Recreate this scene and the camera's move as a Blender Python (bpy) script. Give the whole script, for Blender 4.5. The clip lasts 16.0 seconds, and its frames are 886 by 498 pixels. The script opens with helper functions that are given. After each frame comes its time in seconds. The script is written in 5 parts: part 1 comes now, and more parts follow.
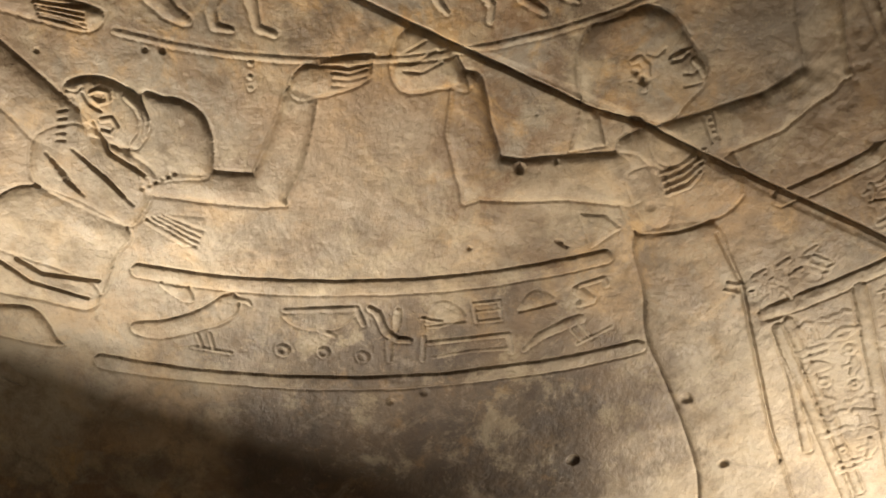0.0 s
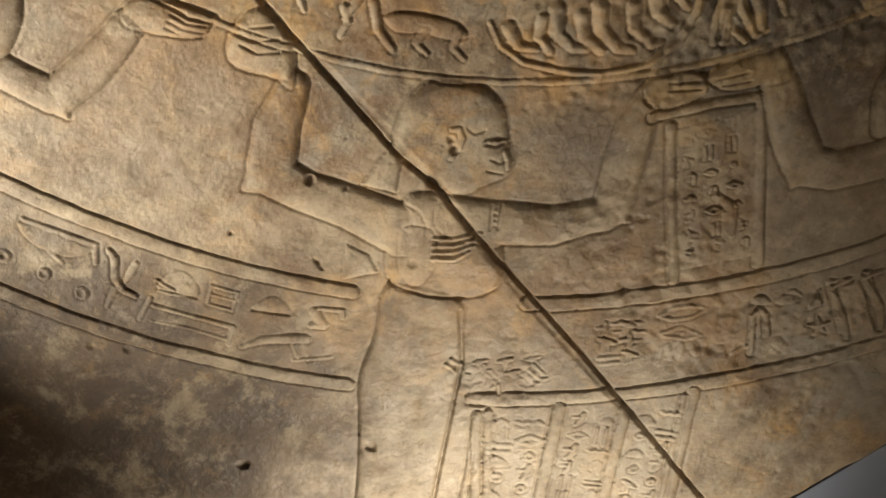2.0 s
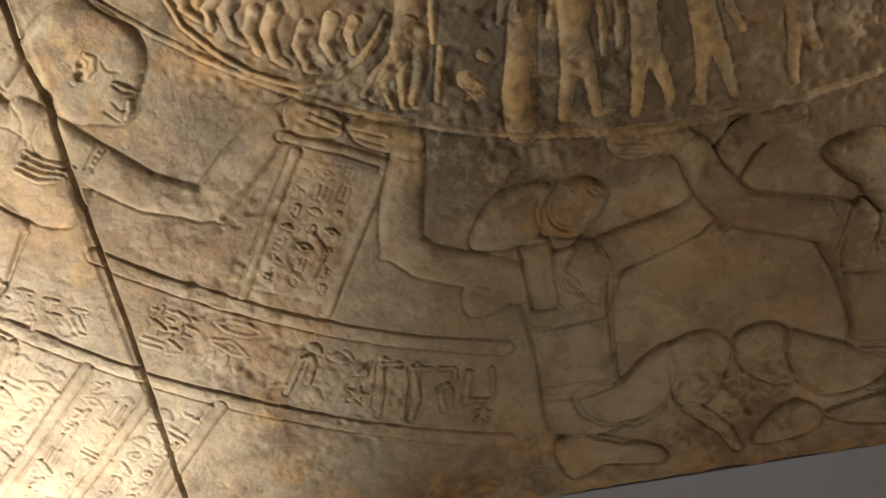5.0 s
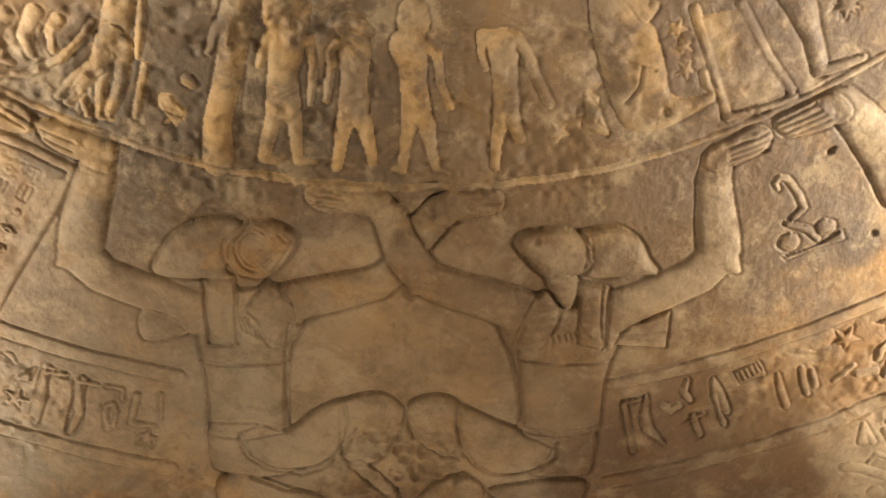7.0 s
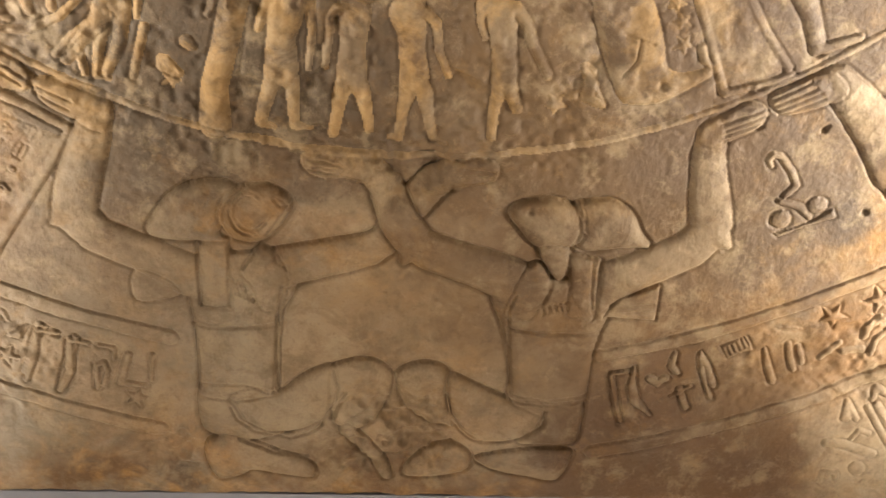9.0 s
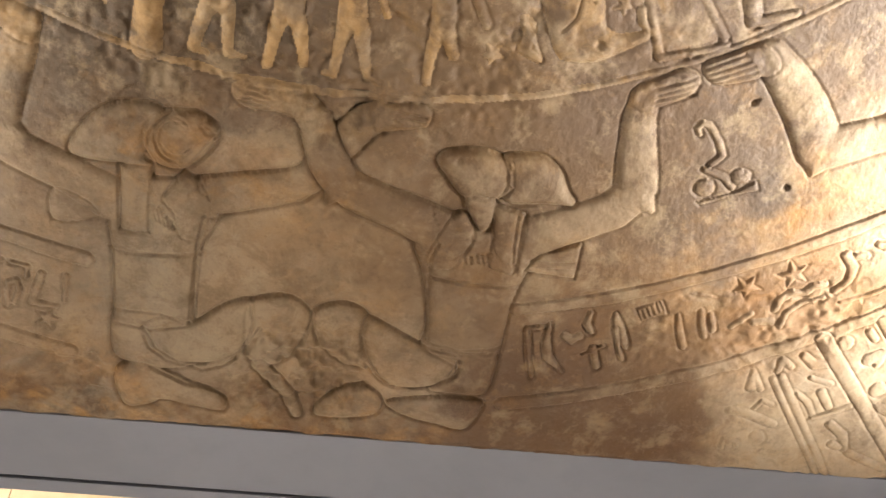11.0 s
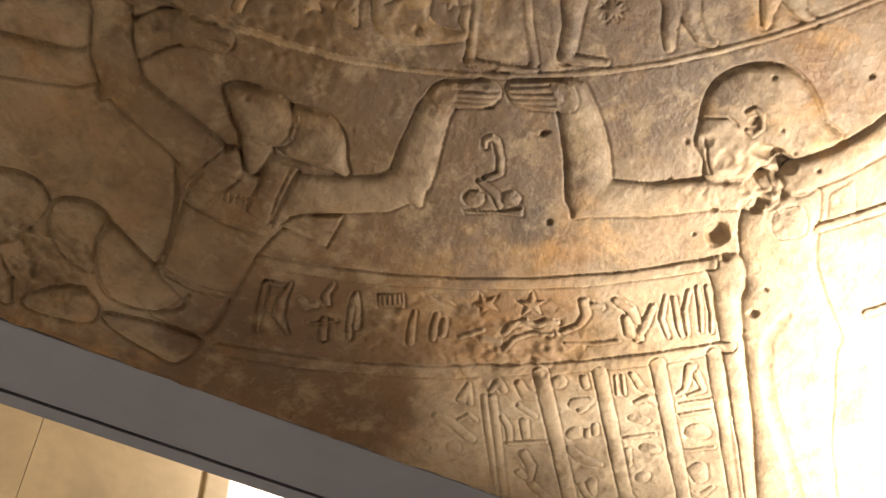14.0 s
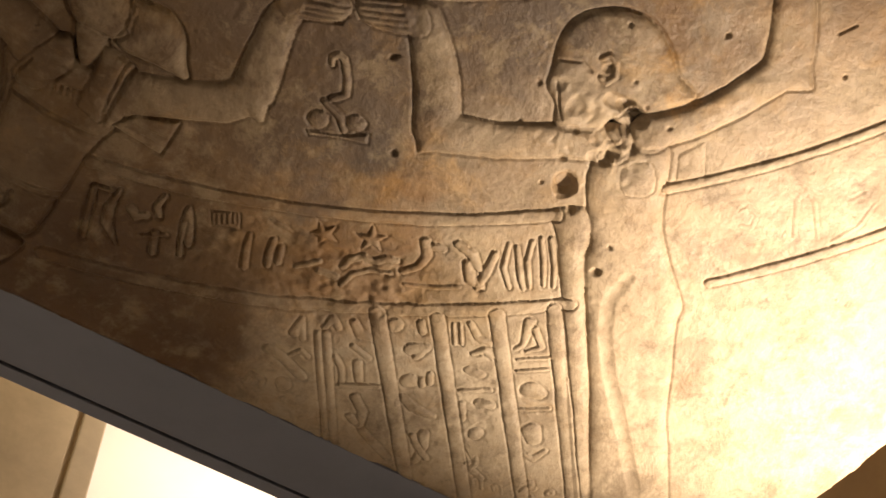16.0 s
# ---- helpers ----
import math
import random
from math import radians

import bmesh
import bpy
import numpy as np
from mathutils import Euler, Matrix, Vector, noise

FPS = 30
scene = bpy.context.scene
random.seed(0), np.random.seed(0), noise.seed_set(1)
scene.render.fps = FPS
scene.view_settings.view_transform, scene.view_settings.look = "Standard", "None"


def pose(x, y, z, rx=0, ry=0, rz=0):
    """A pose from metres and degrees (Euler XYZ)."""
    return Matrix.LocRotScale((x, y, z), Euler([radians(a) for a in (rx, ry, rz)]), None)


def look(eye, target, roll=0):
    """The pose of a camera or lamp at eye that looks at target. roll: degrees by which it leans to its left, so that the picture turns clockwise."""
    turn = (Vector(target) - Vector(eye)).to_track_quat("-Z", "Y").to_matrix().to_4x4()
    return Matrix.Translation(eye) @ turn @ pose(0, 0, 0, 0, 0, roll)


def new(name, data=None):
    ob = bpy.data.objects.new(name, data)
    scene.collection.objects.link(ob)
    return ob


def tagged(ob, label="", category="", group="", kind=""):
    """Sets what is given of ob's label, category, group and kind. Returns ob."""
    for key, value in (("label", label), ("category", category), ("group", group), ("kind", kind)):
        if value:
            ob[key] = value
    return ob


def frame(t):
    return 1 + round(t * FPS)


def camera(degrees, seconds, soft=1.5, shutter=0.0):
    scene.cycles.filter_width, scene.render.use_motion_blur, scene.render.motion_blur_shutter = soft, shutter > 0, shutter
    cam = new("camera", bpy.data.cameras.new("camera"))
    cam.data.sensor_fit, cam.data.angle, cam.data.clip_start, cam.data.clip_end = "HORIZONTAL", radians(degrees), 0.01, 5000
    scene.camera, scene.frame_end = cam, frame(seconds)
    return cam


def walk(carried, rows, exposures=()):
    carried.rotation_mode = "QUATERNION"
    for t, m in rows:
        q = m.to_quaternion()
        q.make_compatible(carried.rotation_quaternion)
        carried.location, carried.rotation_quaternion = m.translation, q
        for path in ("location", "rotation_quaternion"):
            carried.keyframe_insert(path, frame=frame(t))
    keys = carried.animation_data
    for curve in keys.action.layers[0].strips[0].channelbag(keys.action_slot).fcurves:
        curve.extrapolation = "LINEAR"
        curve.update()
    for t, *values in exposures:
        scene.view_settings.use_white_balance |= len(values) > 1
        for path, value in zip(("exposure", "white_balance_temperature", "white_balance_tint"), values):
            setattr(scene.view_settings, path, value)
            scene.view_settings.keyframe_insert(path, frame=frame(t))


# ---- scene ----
cam = camera(42.2, 16.0)
H = 2.85         # underside of the carved ceiling
PATH = [
    (0, (-0.313, 0.276, 1.756), (-1.202, 0.642, 3.51), 1.7),
    (0.5, (-0.318, 0.279, 1.757), (-1.143, 0.743, 3.518), 0.8),
    (1, (-0.323, 0.268, 1.75), (-1.079, 0.837, 3.512), 0.3),
    (1.5, (-0.314, 0.256, 1.755), (-0.994, 0.907, 3.519), -1.0),
    (2, (-0.31, 0.233, 1.757), (-0.924, 0.97, 3.512), -0.2),
    (2.5, (-0.315, 0.238, 1.756), (-0.862, 1.068, 3.492), -0.0),
    (3, (-0.317, 0.246, 1.767), (-0.739, 1.171, 3.489), -2.7),
    (3.5, (-0.289, 0.26, 1.755), (-0.635, 1.192, 3.49), -1.8),
    (4, (-0.246, 0.27, 1.766), (-0.541, 1.219, 3.501), -1.2),
    (4.5, (-0.203, 0.282, 1.772), (-0.475, 1.258, 3.496), 0.9),
    (5, (-0.182, 0.295, 1.769), (-0.368, 1.235, 3.524), -0.5),
    (5.2, (-0.164, 0.294, 1.772), (-0.314, 1.232, 3.532), -1.2),
    (7.3, (-0.017, 0.271, 1.8), (0.085, 1.232, 3.551), -4.9),
    (7.5, (-0.021, 0.263, 1.798), (0.069, 1.244, 3.539), -4.5),
    (8, (-0.037, 0.278, 1.794), (0.055, 1.239, 3.547), -5.1),
    (8.2, (-0.037, 0.282, 1.795), (0.06, 1.252, 3.541), -5.1),
    (10.3, (-0.013, 0.267, 1.796), (0.167, 1.313, 3.491), -3.9),
    (10.5, (-0.019, 0.27, 1.797), (0.18, 1.326, 3.483), -4.3),
    (11, (-0.022, 0.287, 1.79), (0.222, 1.344, 3.471), -5.3),
    (11.5, (-0.014, 0.283, 1.792), (0.291, 1.326, 3.472), -5.2),
    (12, (-0.017, 0.278, 1.795), (0.353, 1.322, 3.46), -3.8),
    (12.5, (-0.022, 0.291, 1.793), (0.412, 1.344, 3.437), -3.0),
    (13, (-0.012, 0.291, 1.79), (0.492, 1.305, 3.438), -2.9),
    (13.5, (-0.022, 0.282, 1.796), (0.57, 1.283, 3.423), -4.3),
    (14, (0.003, 0.288, 1.793), (0.62, 1.262, 3.427), -4.3),
    (14.5, (0.021, 0.308, 1.789), (0.684, 1.251, 3.423), -4.6),
    (15, (0.07, 0.312, 1.784), (0.753, 1.26, 3.407), -3.3),
    (15.5, (0.087, 0.328, 1.78), (0.793, 1.244, 3.411), -3.3),
    (16, (0.125, 0.311, 1.777), (0.858, 1.213, 3.404), -4.0),
]
walk(cam, [(t, look(e, g, r)) for t, e, g, r in PATH], [(0.0, -0.78, 6500, 10), (2.0, -0.68, 6350, 8), (3.5, -0.52, 6250, 8), (5.2, 0.08, 6450, 8), (7.3, 1.08, 7400, 14), (8.2, 1.12, 7200, 14), (10.3, 1.34, 6450, 15), (11.5, 1.22, 6400, 16), (12.5, 1.02, 6400, 17), (13.0, 0.78, 6500, 17), (14.0, 0.28, 7050, 17), (15.0, -0.27, 7600, 18), (16.0, -0.76, 7900, 21)])

# ---- light ----
world = bpy.data.worlds.new("world")
scene.world = world
world.use_nodes = True
world.node_tree.nodes["Background"].inputs[0].default_value = (1.0, 0.78, 0.55, 1)
world.node_tree.nodes["Background"].inputs[1].default_value = 0.014


def spot(name, eye, target, watts, cone, blend, size, colour):
    data = bpy.data.lights.new(name, "SPOT")
    data.energy, data.spot_size, data.spot_blend, data.shadow_soft_size, data.color = watts, radians(cone), blend, size, colour
    ob = new(name, data)
    ob.matrix_world = look(eye, target)
    return ob


def area(name, eye, target, watts, w, h, colour):
    data = bpy.data.lights.new(name, "AREA")
    data.shape, data.size, data.size_y, data.energy, data.color = "RECTANGLE", w, h, watts, colour
    ob = new(name, data)
    ob.matrix_world = look(eye, target)
    return ob


WHITE_LAMP, PALE_LAMP = (1.0, 0.90, 0.74), (1.0, 0.92, 0.82)
spot("corner_spot_west", (-1.357, 1.675, 2.17), (-0.97, 1.10, H), 225, 53, 1.0, 0.03, WHITE_LAMP)
spot("edge_spot_west", (-1.97, 0.186, 2.13), (-1.00, 0.208, H), 370, 50, 1.0, 0.08, WHITE_LAMP)
spot("corner_spot_east", (1.733, 0.88, 2.15), (1.07, 0.744, H), 365, 56, 1.0, 0.03, WHITE_LAMP)
# two unseen lamps added to brighten the north wall and the recess
area("hall_light_north", (-2.0, 3.0, 5.9), (-1.7, 3.99, 4.6), 30, 2.4, 0.4, PALE_LAMP)
area("recess_light", (2.2, 3.5, 6.2), (1.9, 4.6, 4.9), 62, 1.4, 0.4, PALE_LAMP)
# unseen fill, added to give the slab soft light off the floor
area("hall_fill_south", (0.0, -2.4, 5.6), (0.0, -1.0, 0.0), 42, 2.5, 2.5, PALE_LAMP)
# unseen spot added so the floor throws light up at the kneeling pair
spot("added_bounce_spot", (-0.25, 2.3, 6.3), (-0.25, 1.75, 0.0), 6400, 34, 1.0, 0.10, PALE_LAMP)

# ---- materials ----


def material(name):
    m = bpy.data.materials.new(name)
    m.use_nodes = True
    return m, m.node_tree.nodes, m.node_tree.links, m.node_tree.nodes["Principled BSDF"]


def put(nodes, kind, **values):
    n = nodes.new(kind)
    for key, value in values.items():
        n.inputs[key].default_value = value
    return n


def noise_node(nodes, links, coord, scale, detail=4.0, rough=0.6, warp=0.0):
    n = put(nodes, "ShaderNodeTexNoise", Scale=scale, Detail=detail, Roughness=rough, Distortion=warp)
    links.new(coord, n.inputs["Vector"])
    return n.outputs["Fac"]


def ramp(nodes, links, fac, lo, hi):
    n = put(nodes, "ShaderNodeMapRange")
    n.interpolation_type = "SMOOTHSTEP"
    n.inputs["From Min"].default_value, n.inputs["From Max"].default_value = lo, hi
    links.new(fac, n.inputs["Value"])
    return n.outputs["Result"]


def mix(nodes, links, fac, a, b, mode="MIX"):
    n = nodes.new("ShaderNodeMix")
    n.data_type, n.blend_type = "RGBA", mode
    for socket, value in ((n.inputs["Factor"], fac), (n.inputs["A"], a), (n.inputs["B"], b)):
        if hasattr(value, "is_output"):
            links.new(value, socket)
        else:
            socket.default_value = value if isinstance(value, float) else (*value, 1)
    return n.outputs["Result"]


def times(nodes, links, a, b):
    n = nodes.new("ShaderNodeMath")
    n.operation = "MULTIPLY"
    for socket, value in ((n.inputs[0], a), (n.inputs[1], b)):
        if hasattr(value, "is_output"):
            links.new(value, socket)
        else:
            socket.default_value = value
    return n.outputs[0]


def patch(nodes, links, coord, x, y, r0, r1):
    """A patch of tint round a place of the ceiling: 1 inside r0, 0 past r1."""
    n = nodes.new("ShaderNodeVectorMath")
    n.operation = "DISTANCE"
    links.new(coord, n.inputs[0])
    n.inputs[1].default_value = (x, y, H)
    return ramp(nodes, links, n.outputs["Value"], r1, r0)


def relief_stone(name, paling):
    m, nodes, links, bsdf = material(name)
    co = nodes.new("ShaderNodeTexCoord").outputs["Object"]
    # a warped copy of the coordinates gives the stains and tone patches an uneven outline
    w = put(nodes, "ShaderNodeTexNoise", Scale=6.0, Detail=5.0, Roughness=0.65)
    links.new(co, w.inputs["Vector"])
    sub = nodes.new("ShaderNodeVectorMath")
    sub.operation = "MULTIPLY_ADD"
    links.new(w.outputs["Color"], sub.inputs[0])
    sub.inputs[1].default_value = (0.34, 0.34, 0.0)
    links.new(co, sub.inputs[2])
    off = nodes.new("ShaderNodeVectorMath")
    off.operation = "SUBTRACT"
    links.new(sub.outputs[0], off.inputs[0])
    off.inputs[1].default_value = (0.17, 0.17, 0.0)
    wc = off.outputs[0]
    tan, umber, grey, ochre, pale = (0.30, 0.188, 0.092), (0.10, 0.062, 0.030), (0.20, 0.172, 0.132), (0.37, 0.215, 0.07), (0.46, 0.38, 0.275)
    c = mix(nodes, links, ramp(nodes, links, noise_node(nodes, links, co, 3.2, 6, 0.6, 0.6), 0.40, 0.54), tan, (0.128, 0.072, 0.031))
    c = mix(nodes, links, times(nodes, links, ramp(nodes, links, noise_node(nodes, links, co, 6.5, 8, 0.70, 0.4), 0.49, 0.61), 0.85), c, grey)
    c = mix(nodes, links, times(nodes, links, ramp(nodes, links, noise_node(nodes, links, co, 8.0, 8, 0.70, 0.4), 0.48, 0.62), 0.85), c, (0.085, 0.058, 0.034))
    c = mix(nodes, links, times(nodes, links, ramp(nodes, links, noise_node(nodes, links, co, 14.0, 8, 0.66, 0.5), 0.49, 0.68), 0.8), c, ochre)
    c = mix(nodes, links, times(nodes, links, ramp(nodes, links, noise_node(nodes, links, co, 5.5, 7, 0.62, 0.3), 0.48, 0.70), 0.6), c, pale)
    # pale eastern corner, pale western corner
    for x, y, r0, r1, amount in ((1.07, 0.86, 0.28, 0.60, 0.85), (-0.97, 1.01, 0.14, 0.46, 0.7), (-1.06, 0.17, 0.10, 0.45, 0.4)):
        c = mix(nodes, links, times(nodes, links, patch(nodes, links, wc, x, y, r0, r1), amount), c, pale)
    # old soot and damp, plus patches painting local light and shade into the stone
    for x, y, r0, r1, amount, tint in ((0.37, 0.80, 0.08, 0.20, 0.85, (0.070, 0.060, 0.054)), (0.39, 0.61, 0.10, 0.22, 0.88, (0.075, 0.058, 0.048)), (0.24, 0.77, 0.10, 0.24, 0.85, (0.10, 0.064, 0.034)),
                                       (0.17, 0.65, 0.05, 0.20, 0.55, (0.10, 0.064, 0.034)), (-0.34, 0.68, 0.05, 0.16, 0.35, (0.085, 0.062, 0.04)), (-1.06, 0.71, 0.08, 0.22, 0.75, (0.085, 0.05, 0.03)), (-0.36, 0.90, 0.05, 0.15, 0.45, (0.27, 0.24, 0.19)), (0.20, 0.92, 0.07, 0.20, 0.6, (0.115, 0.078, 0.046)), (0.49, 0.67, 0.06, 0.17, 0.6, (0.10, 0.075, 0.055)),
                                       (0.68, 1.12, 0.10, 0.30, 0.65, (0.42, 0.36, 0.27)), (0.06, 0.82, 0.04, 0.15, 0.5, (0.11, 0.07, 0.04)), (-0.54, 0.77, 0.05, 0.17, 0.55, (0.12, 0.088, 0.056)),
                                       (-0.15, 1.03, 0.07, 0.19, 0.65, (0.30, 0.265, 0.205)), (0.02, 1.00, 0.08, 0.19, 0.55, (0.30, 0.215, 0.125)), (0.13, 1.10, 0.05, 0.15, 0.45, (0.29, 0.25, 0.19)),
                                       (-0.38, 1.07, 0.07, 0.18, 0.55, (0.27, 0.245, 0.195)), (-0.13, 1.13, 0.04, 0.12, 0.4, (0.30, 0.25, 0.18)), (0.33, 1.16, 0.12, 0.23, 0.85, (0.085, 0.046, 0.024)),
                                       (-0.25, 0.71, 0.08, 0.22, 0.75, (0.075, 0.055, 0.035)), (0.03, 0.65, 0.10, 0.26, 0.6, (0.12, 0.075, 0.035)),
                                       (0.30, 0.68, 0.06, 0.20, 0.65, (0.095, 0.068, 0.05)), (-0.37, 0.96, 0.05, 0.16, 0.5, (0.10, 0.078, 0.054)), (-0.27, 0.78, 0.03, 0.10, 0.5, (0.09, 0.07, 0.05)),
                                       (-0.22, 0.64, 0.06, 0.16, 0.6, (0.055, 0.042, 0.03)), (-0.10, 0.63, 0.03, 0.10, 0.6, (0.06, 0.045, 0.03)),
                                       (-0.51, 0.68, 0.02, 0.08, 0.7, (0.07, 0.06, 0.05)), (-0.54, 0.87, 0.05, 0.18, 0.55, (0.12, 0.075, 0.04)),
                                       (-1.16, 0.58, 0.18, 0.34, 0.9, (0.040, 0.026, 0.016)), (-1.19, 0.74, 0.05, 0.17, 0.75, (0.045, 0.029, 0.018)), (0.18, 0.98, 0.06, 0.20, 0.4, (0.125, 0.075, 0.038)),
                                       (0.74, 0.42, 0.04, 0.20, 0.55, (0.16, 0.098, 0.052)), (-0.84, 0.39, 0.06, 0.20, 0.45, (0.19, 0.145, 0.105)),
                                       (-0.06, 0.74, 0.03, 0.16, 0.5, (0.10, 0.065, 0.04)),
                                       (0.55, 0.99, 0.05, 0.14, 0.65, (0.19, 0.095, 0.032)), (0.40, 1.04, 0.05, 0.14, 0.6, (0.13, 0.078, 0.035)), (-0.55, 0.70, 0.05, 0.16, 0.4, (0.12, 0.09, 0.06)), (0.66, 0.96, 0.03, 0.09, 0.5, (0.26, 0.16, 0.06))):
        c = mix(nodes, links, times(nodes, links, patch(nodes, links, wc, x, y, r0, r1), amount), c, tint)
    if paling:
        c = mix(nodes, links, times(nodes, links, ramp(nodes, links, noise_node(nodes, links, co, 9.0, 7, 0.68, 0.5), 0.46, 0.58), paling), c, (0.31, 0.25, 0.172))
        # the chart's figures by the rim are tinted ochre, in blotches
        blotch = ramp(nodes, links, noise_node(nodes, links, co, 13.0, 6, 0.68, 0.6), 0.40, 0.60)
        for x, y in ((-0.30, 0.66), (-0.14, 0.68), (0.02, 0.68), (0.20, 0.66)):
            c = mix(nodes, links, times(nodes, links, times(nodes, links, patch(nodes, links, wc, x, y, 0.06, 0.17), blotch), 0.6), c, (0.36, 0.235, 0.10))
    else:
        # the ground between them is tinted darker, for contrast
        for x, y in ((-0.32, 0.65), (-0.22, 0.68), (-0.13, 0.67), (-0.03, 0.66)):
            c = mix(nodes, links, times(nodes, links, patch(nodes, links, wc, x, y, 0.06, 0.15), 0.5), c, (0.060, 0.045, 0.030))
    # blotches a few centimetres wide, fine mottling, dirt specks
    c = mix(nodes, links, times(nodes, links, ramp(nodes, links, noise_node(nodes, links, co, 12.0, 8, 0.70, 0.15), 0.49, 0.62), 0.42), c, (0.095, 0.064, 0.037))
    c = mix(nodes, links, times(nodes, links, ramp(nodes, links, noise_node(nodes, links, co, 16.0, 8, 0.70, 0.15), 0.51, 0.64), 0.42), c, (0.34, 0.275, 0.18))
    c = mix(nodes, links, times(nodes, links, ramp(nodes, links, noise_node(nodes, links, co, 21.0, 8, 0.70, 0.15), 0.54, 0.68), 0.25), c, (0.31, 0.19, 0.075))
    c = mix(nodes, links, times(nodes, links, ramp(nodes, links, noise_node(nodes, links, co, 26.0, 8, 0.74, 0.6), 0.47, 0.64), 0.32), c, umber)
    c = mix(nodes, links, times(nodes, links, ramp(nodes, links, noise_node(nodes, links, co, 19.0, 8, 0.76, 0.5), 0.53, 0.68), 0.18), c, pale)
    c = mix(nodes, links, times(nodes, links, ramp(nodes, links, noise_node(nodes, links, co, 70.0, 6, 0.75), 0.52, 0.68), 0.24), c, (0.09, 0.055, 0.028))
    c = mix(nodes, links, times(nodes, links, ramp(nodes, links, noise_node(nodes, links, co, 55.0, 6, 0.75, 0.4), 0.56, 0.70), 0.2), c, (0.44, 0.33, 0.20))
    c = mix(nodes, links, times(nodes, links, ramp(nodes, links, noise_node(nodes, links, co, 160.0, 3, 0.6), 0.60, 0.74), 0.25), c, (0.07, 0.045, 0.025))
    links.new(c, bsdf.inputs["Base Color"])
    links.new(ramp(nodes, links, noise_node(nodes, links, co, 30.0, 4), -0.4, 1.3), bsdf.inputs["Roughness"])
    bsdf.inputs["Specular IOR Level"].default_value = 0.35
    b1 = put(nodes, "ShaderNodeBump", Strength=0.7, Distance=0.0030)
    links.new(noise_node(nodes, links, co, 75.0, 8, 0.72), b1.inputs["Height"])
    b2 = put(nodes, "ShaderNodeBump", Strength=0.22, Distance=0.0010)
    links.new(noise_node(nodes, links, co, 420.0, 3, 0.6), b2.inputs["Height"])
    b0 = put(nodes, "ShaderNodeBump", Strength=0.45, Distance=0.0045)
    links.new(noise_node(nodes, links, co, 30.0, 6, 0.68, 0.3), b0.inputs["Height"])
    links.new(b0.outputs[0], b1.inputs["Normal"])
    links.new(b1.outputs[0], b2.inputs["Normal"])
    links.new(b2.outputs[0], bsdf.inputs["Normal"])
    return m


def plain(name, colour, rough, scale, vary, bump=0.0, metal=0.0):
    m, nodes, links, bsdf = material(name)
    co = nodes.new("ShaderNodeTexCoord").outputs["Object"]
    f = noise_node(nodes, links, co, scale, 6, 0.65, 0.4)
    g = noise_node(nodes, links, co, scale * 9, 4, 0.6)
    dark = tuple(v * (1 - vary) for v in colour)
    light = tuple(min(1, v * (1 + vary * 0.6)) for v in colour)
    c = mix(nodes, links, ramp(nodes, links, f, 0.3, 0.7), dark, light)
    c = mix(nodes, links, times(nodes, links, ramp(nodes, links, g, 0.45, 0.75), 0.4), c, dark)
    links.new(c, bsdf.inputs["Base Color"])
    bsdf.inputs["Roughness"].default_value, bsdf.inputs["Metallic"].default_value = rough, metal
    if bump:
        b = put(nodes, "ShaderNodeBump", Strength=0.5, Distance=bump)
        links.new(g, b.inputs["Height"])
        links.new(b.outputs[0], bsdf.inputs["Normal"])
    return m


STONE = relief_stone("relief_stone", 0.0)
RAISED = relief_stone("raised_stone", 0.5)      # raised carvings, toned paler than the ground for contrast
FRAME = plain("grey_paint", (0.18, 0.205, 0.265), 0.5, 3.0, 0.10, 0.0004)
DARK = plain("joint_black", (0.02, 0.02, 0.022), 0.7, 8.0, 0.2)
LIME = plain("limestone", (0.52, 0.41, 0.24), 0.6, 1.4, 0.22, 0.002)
# limestone again, with the east wall's shade mixed into its colour
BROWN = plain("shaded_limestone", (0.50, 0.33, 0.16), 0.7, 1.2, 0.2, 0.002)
WHITE = plain("white_plaster", (0.82, 0.80, 0.74), 0.8, 1.0, 0.04)
FLOOR = plain("floor_stone", (0.46, 0.43, 0.38), 0.5, 0.8, 0.2, 0.001)


def box(bm, x0, x1, y0, y1, z0, z1, bevel=0.0):
    made = bmesh.ops.create_cube(bm, size=1.0, matrix=Matrix.Translation(((x0 + x1) / 2, (y0 + y1) / 2, (z0 + z1) / 2)) @ Matrix.Diagonal((x1 - x0, y1 - y0, z1 - z0, 1)))
    if bevel:
        edges = list({e for v in made["verts"] for e in v.link_edges})
        bmesh.ops.bevel(bm, geom=edges, offset=bevel, segments=2, affect="EDGES", profile=0.6)


def part(name, bm, mat, parent=None, label=""):
    me = bpy.data.meshes.new(name)
    bm.to_mesh(me)
    bm.free()
    me.materials.append(mat)
    ob = new(name, me)
    ob.parent = parent
    if label:
        ob["label"] = label
    return ob


def block(name, mat, *boxes, parent=None, label="", bevel=0.0):
    bm = bmesh.new()
    for b in boxes:
        box(bm, *b, bevel)
    return part(name, bm, mat, parent, label)


# ---- hall round the low ceiling ----
tagged(block("floor", FLOOR, (-4.2, 4.2, -4.2, 4.8, -0.1, 0.0)), "worn beige stone floor of the hall", "floor", kind="structure")
tagged(block("wall_south", LIME, (-4.2, 4.2, -4.2, -4.0, 0, 6.4)), "plain limestone wall of the hall", "wall", kind="structure")
tagged(block("wall_west", LIME, (-4.2, -4.0, -4.0, 4.0, 0, 6.4)), "plain limestone wall of the hall", "wall", kind="structure")
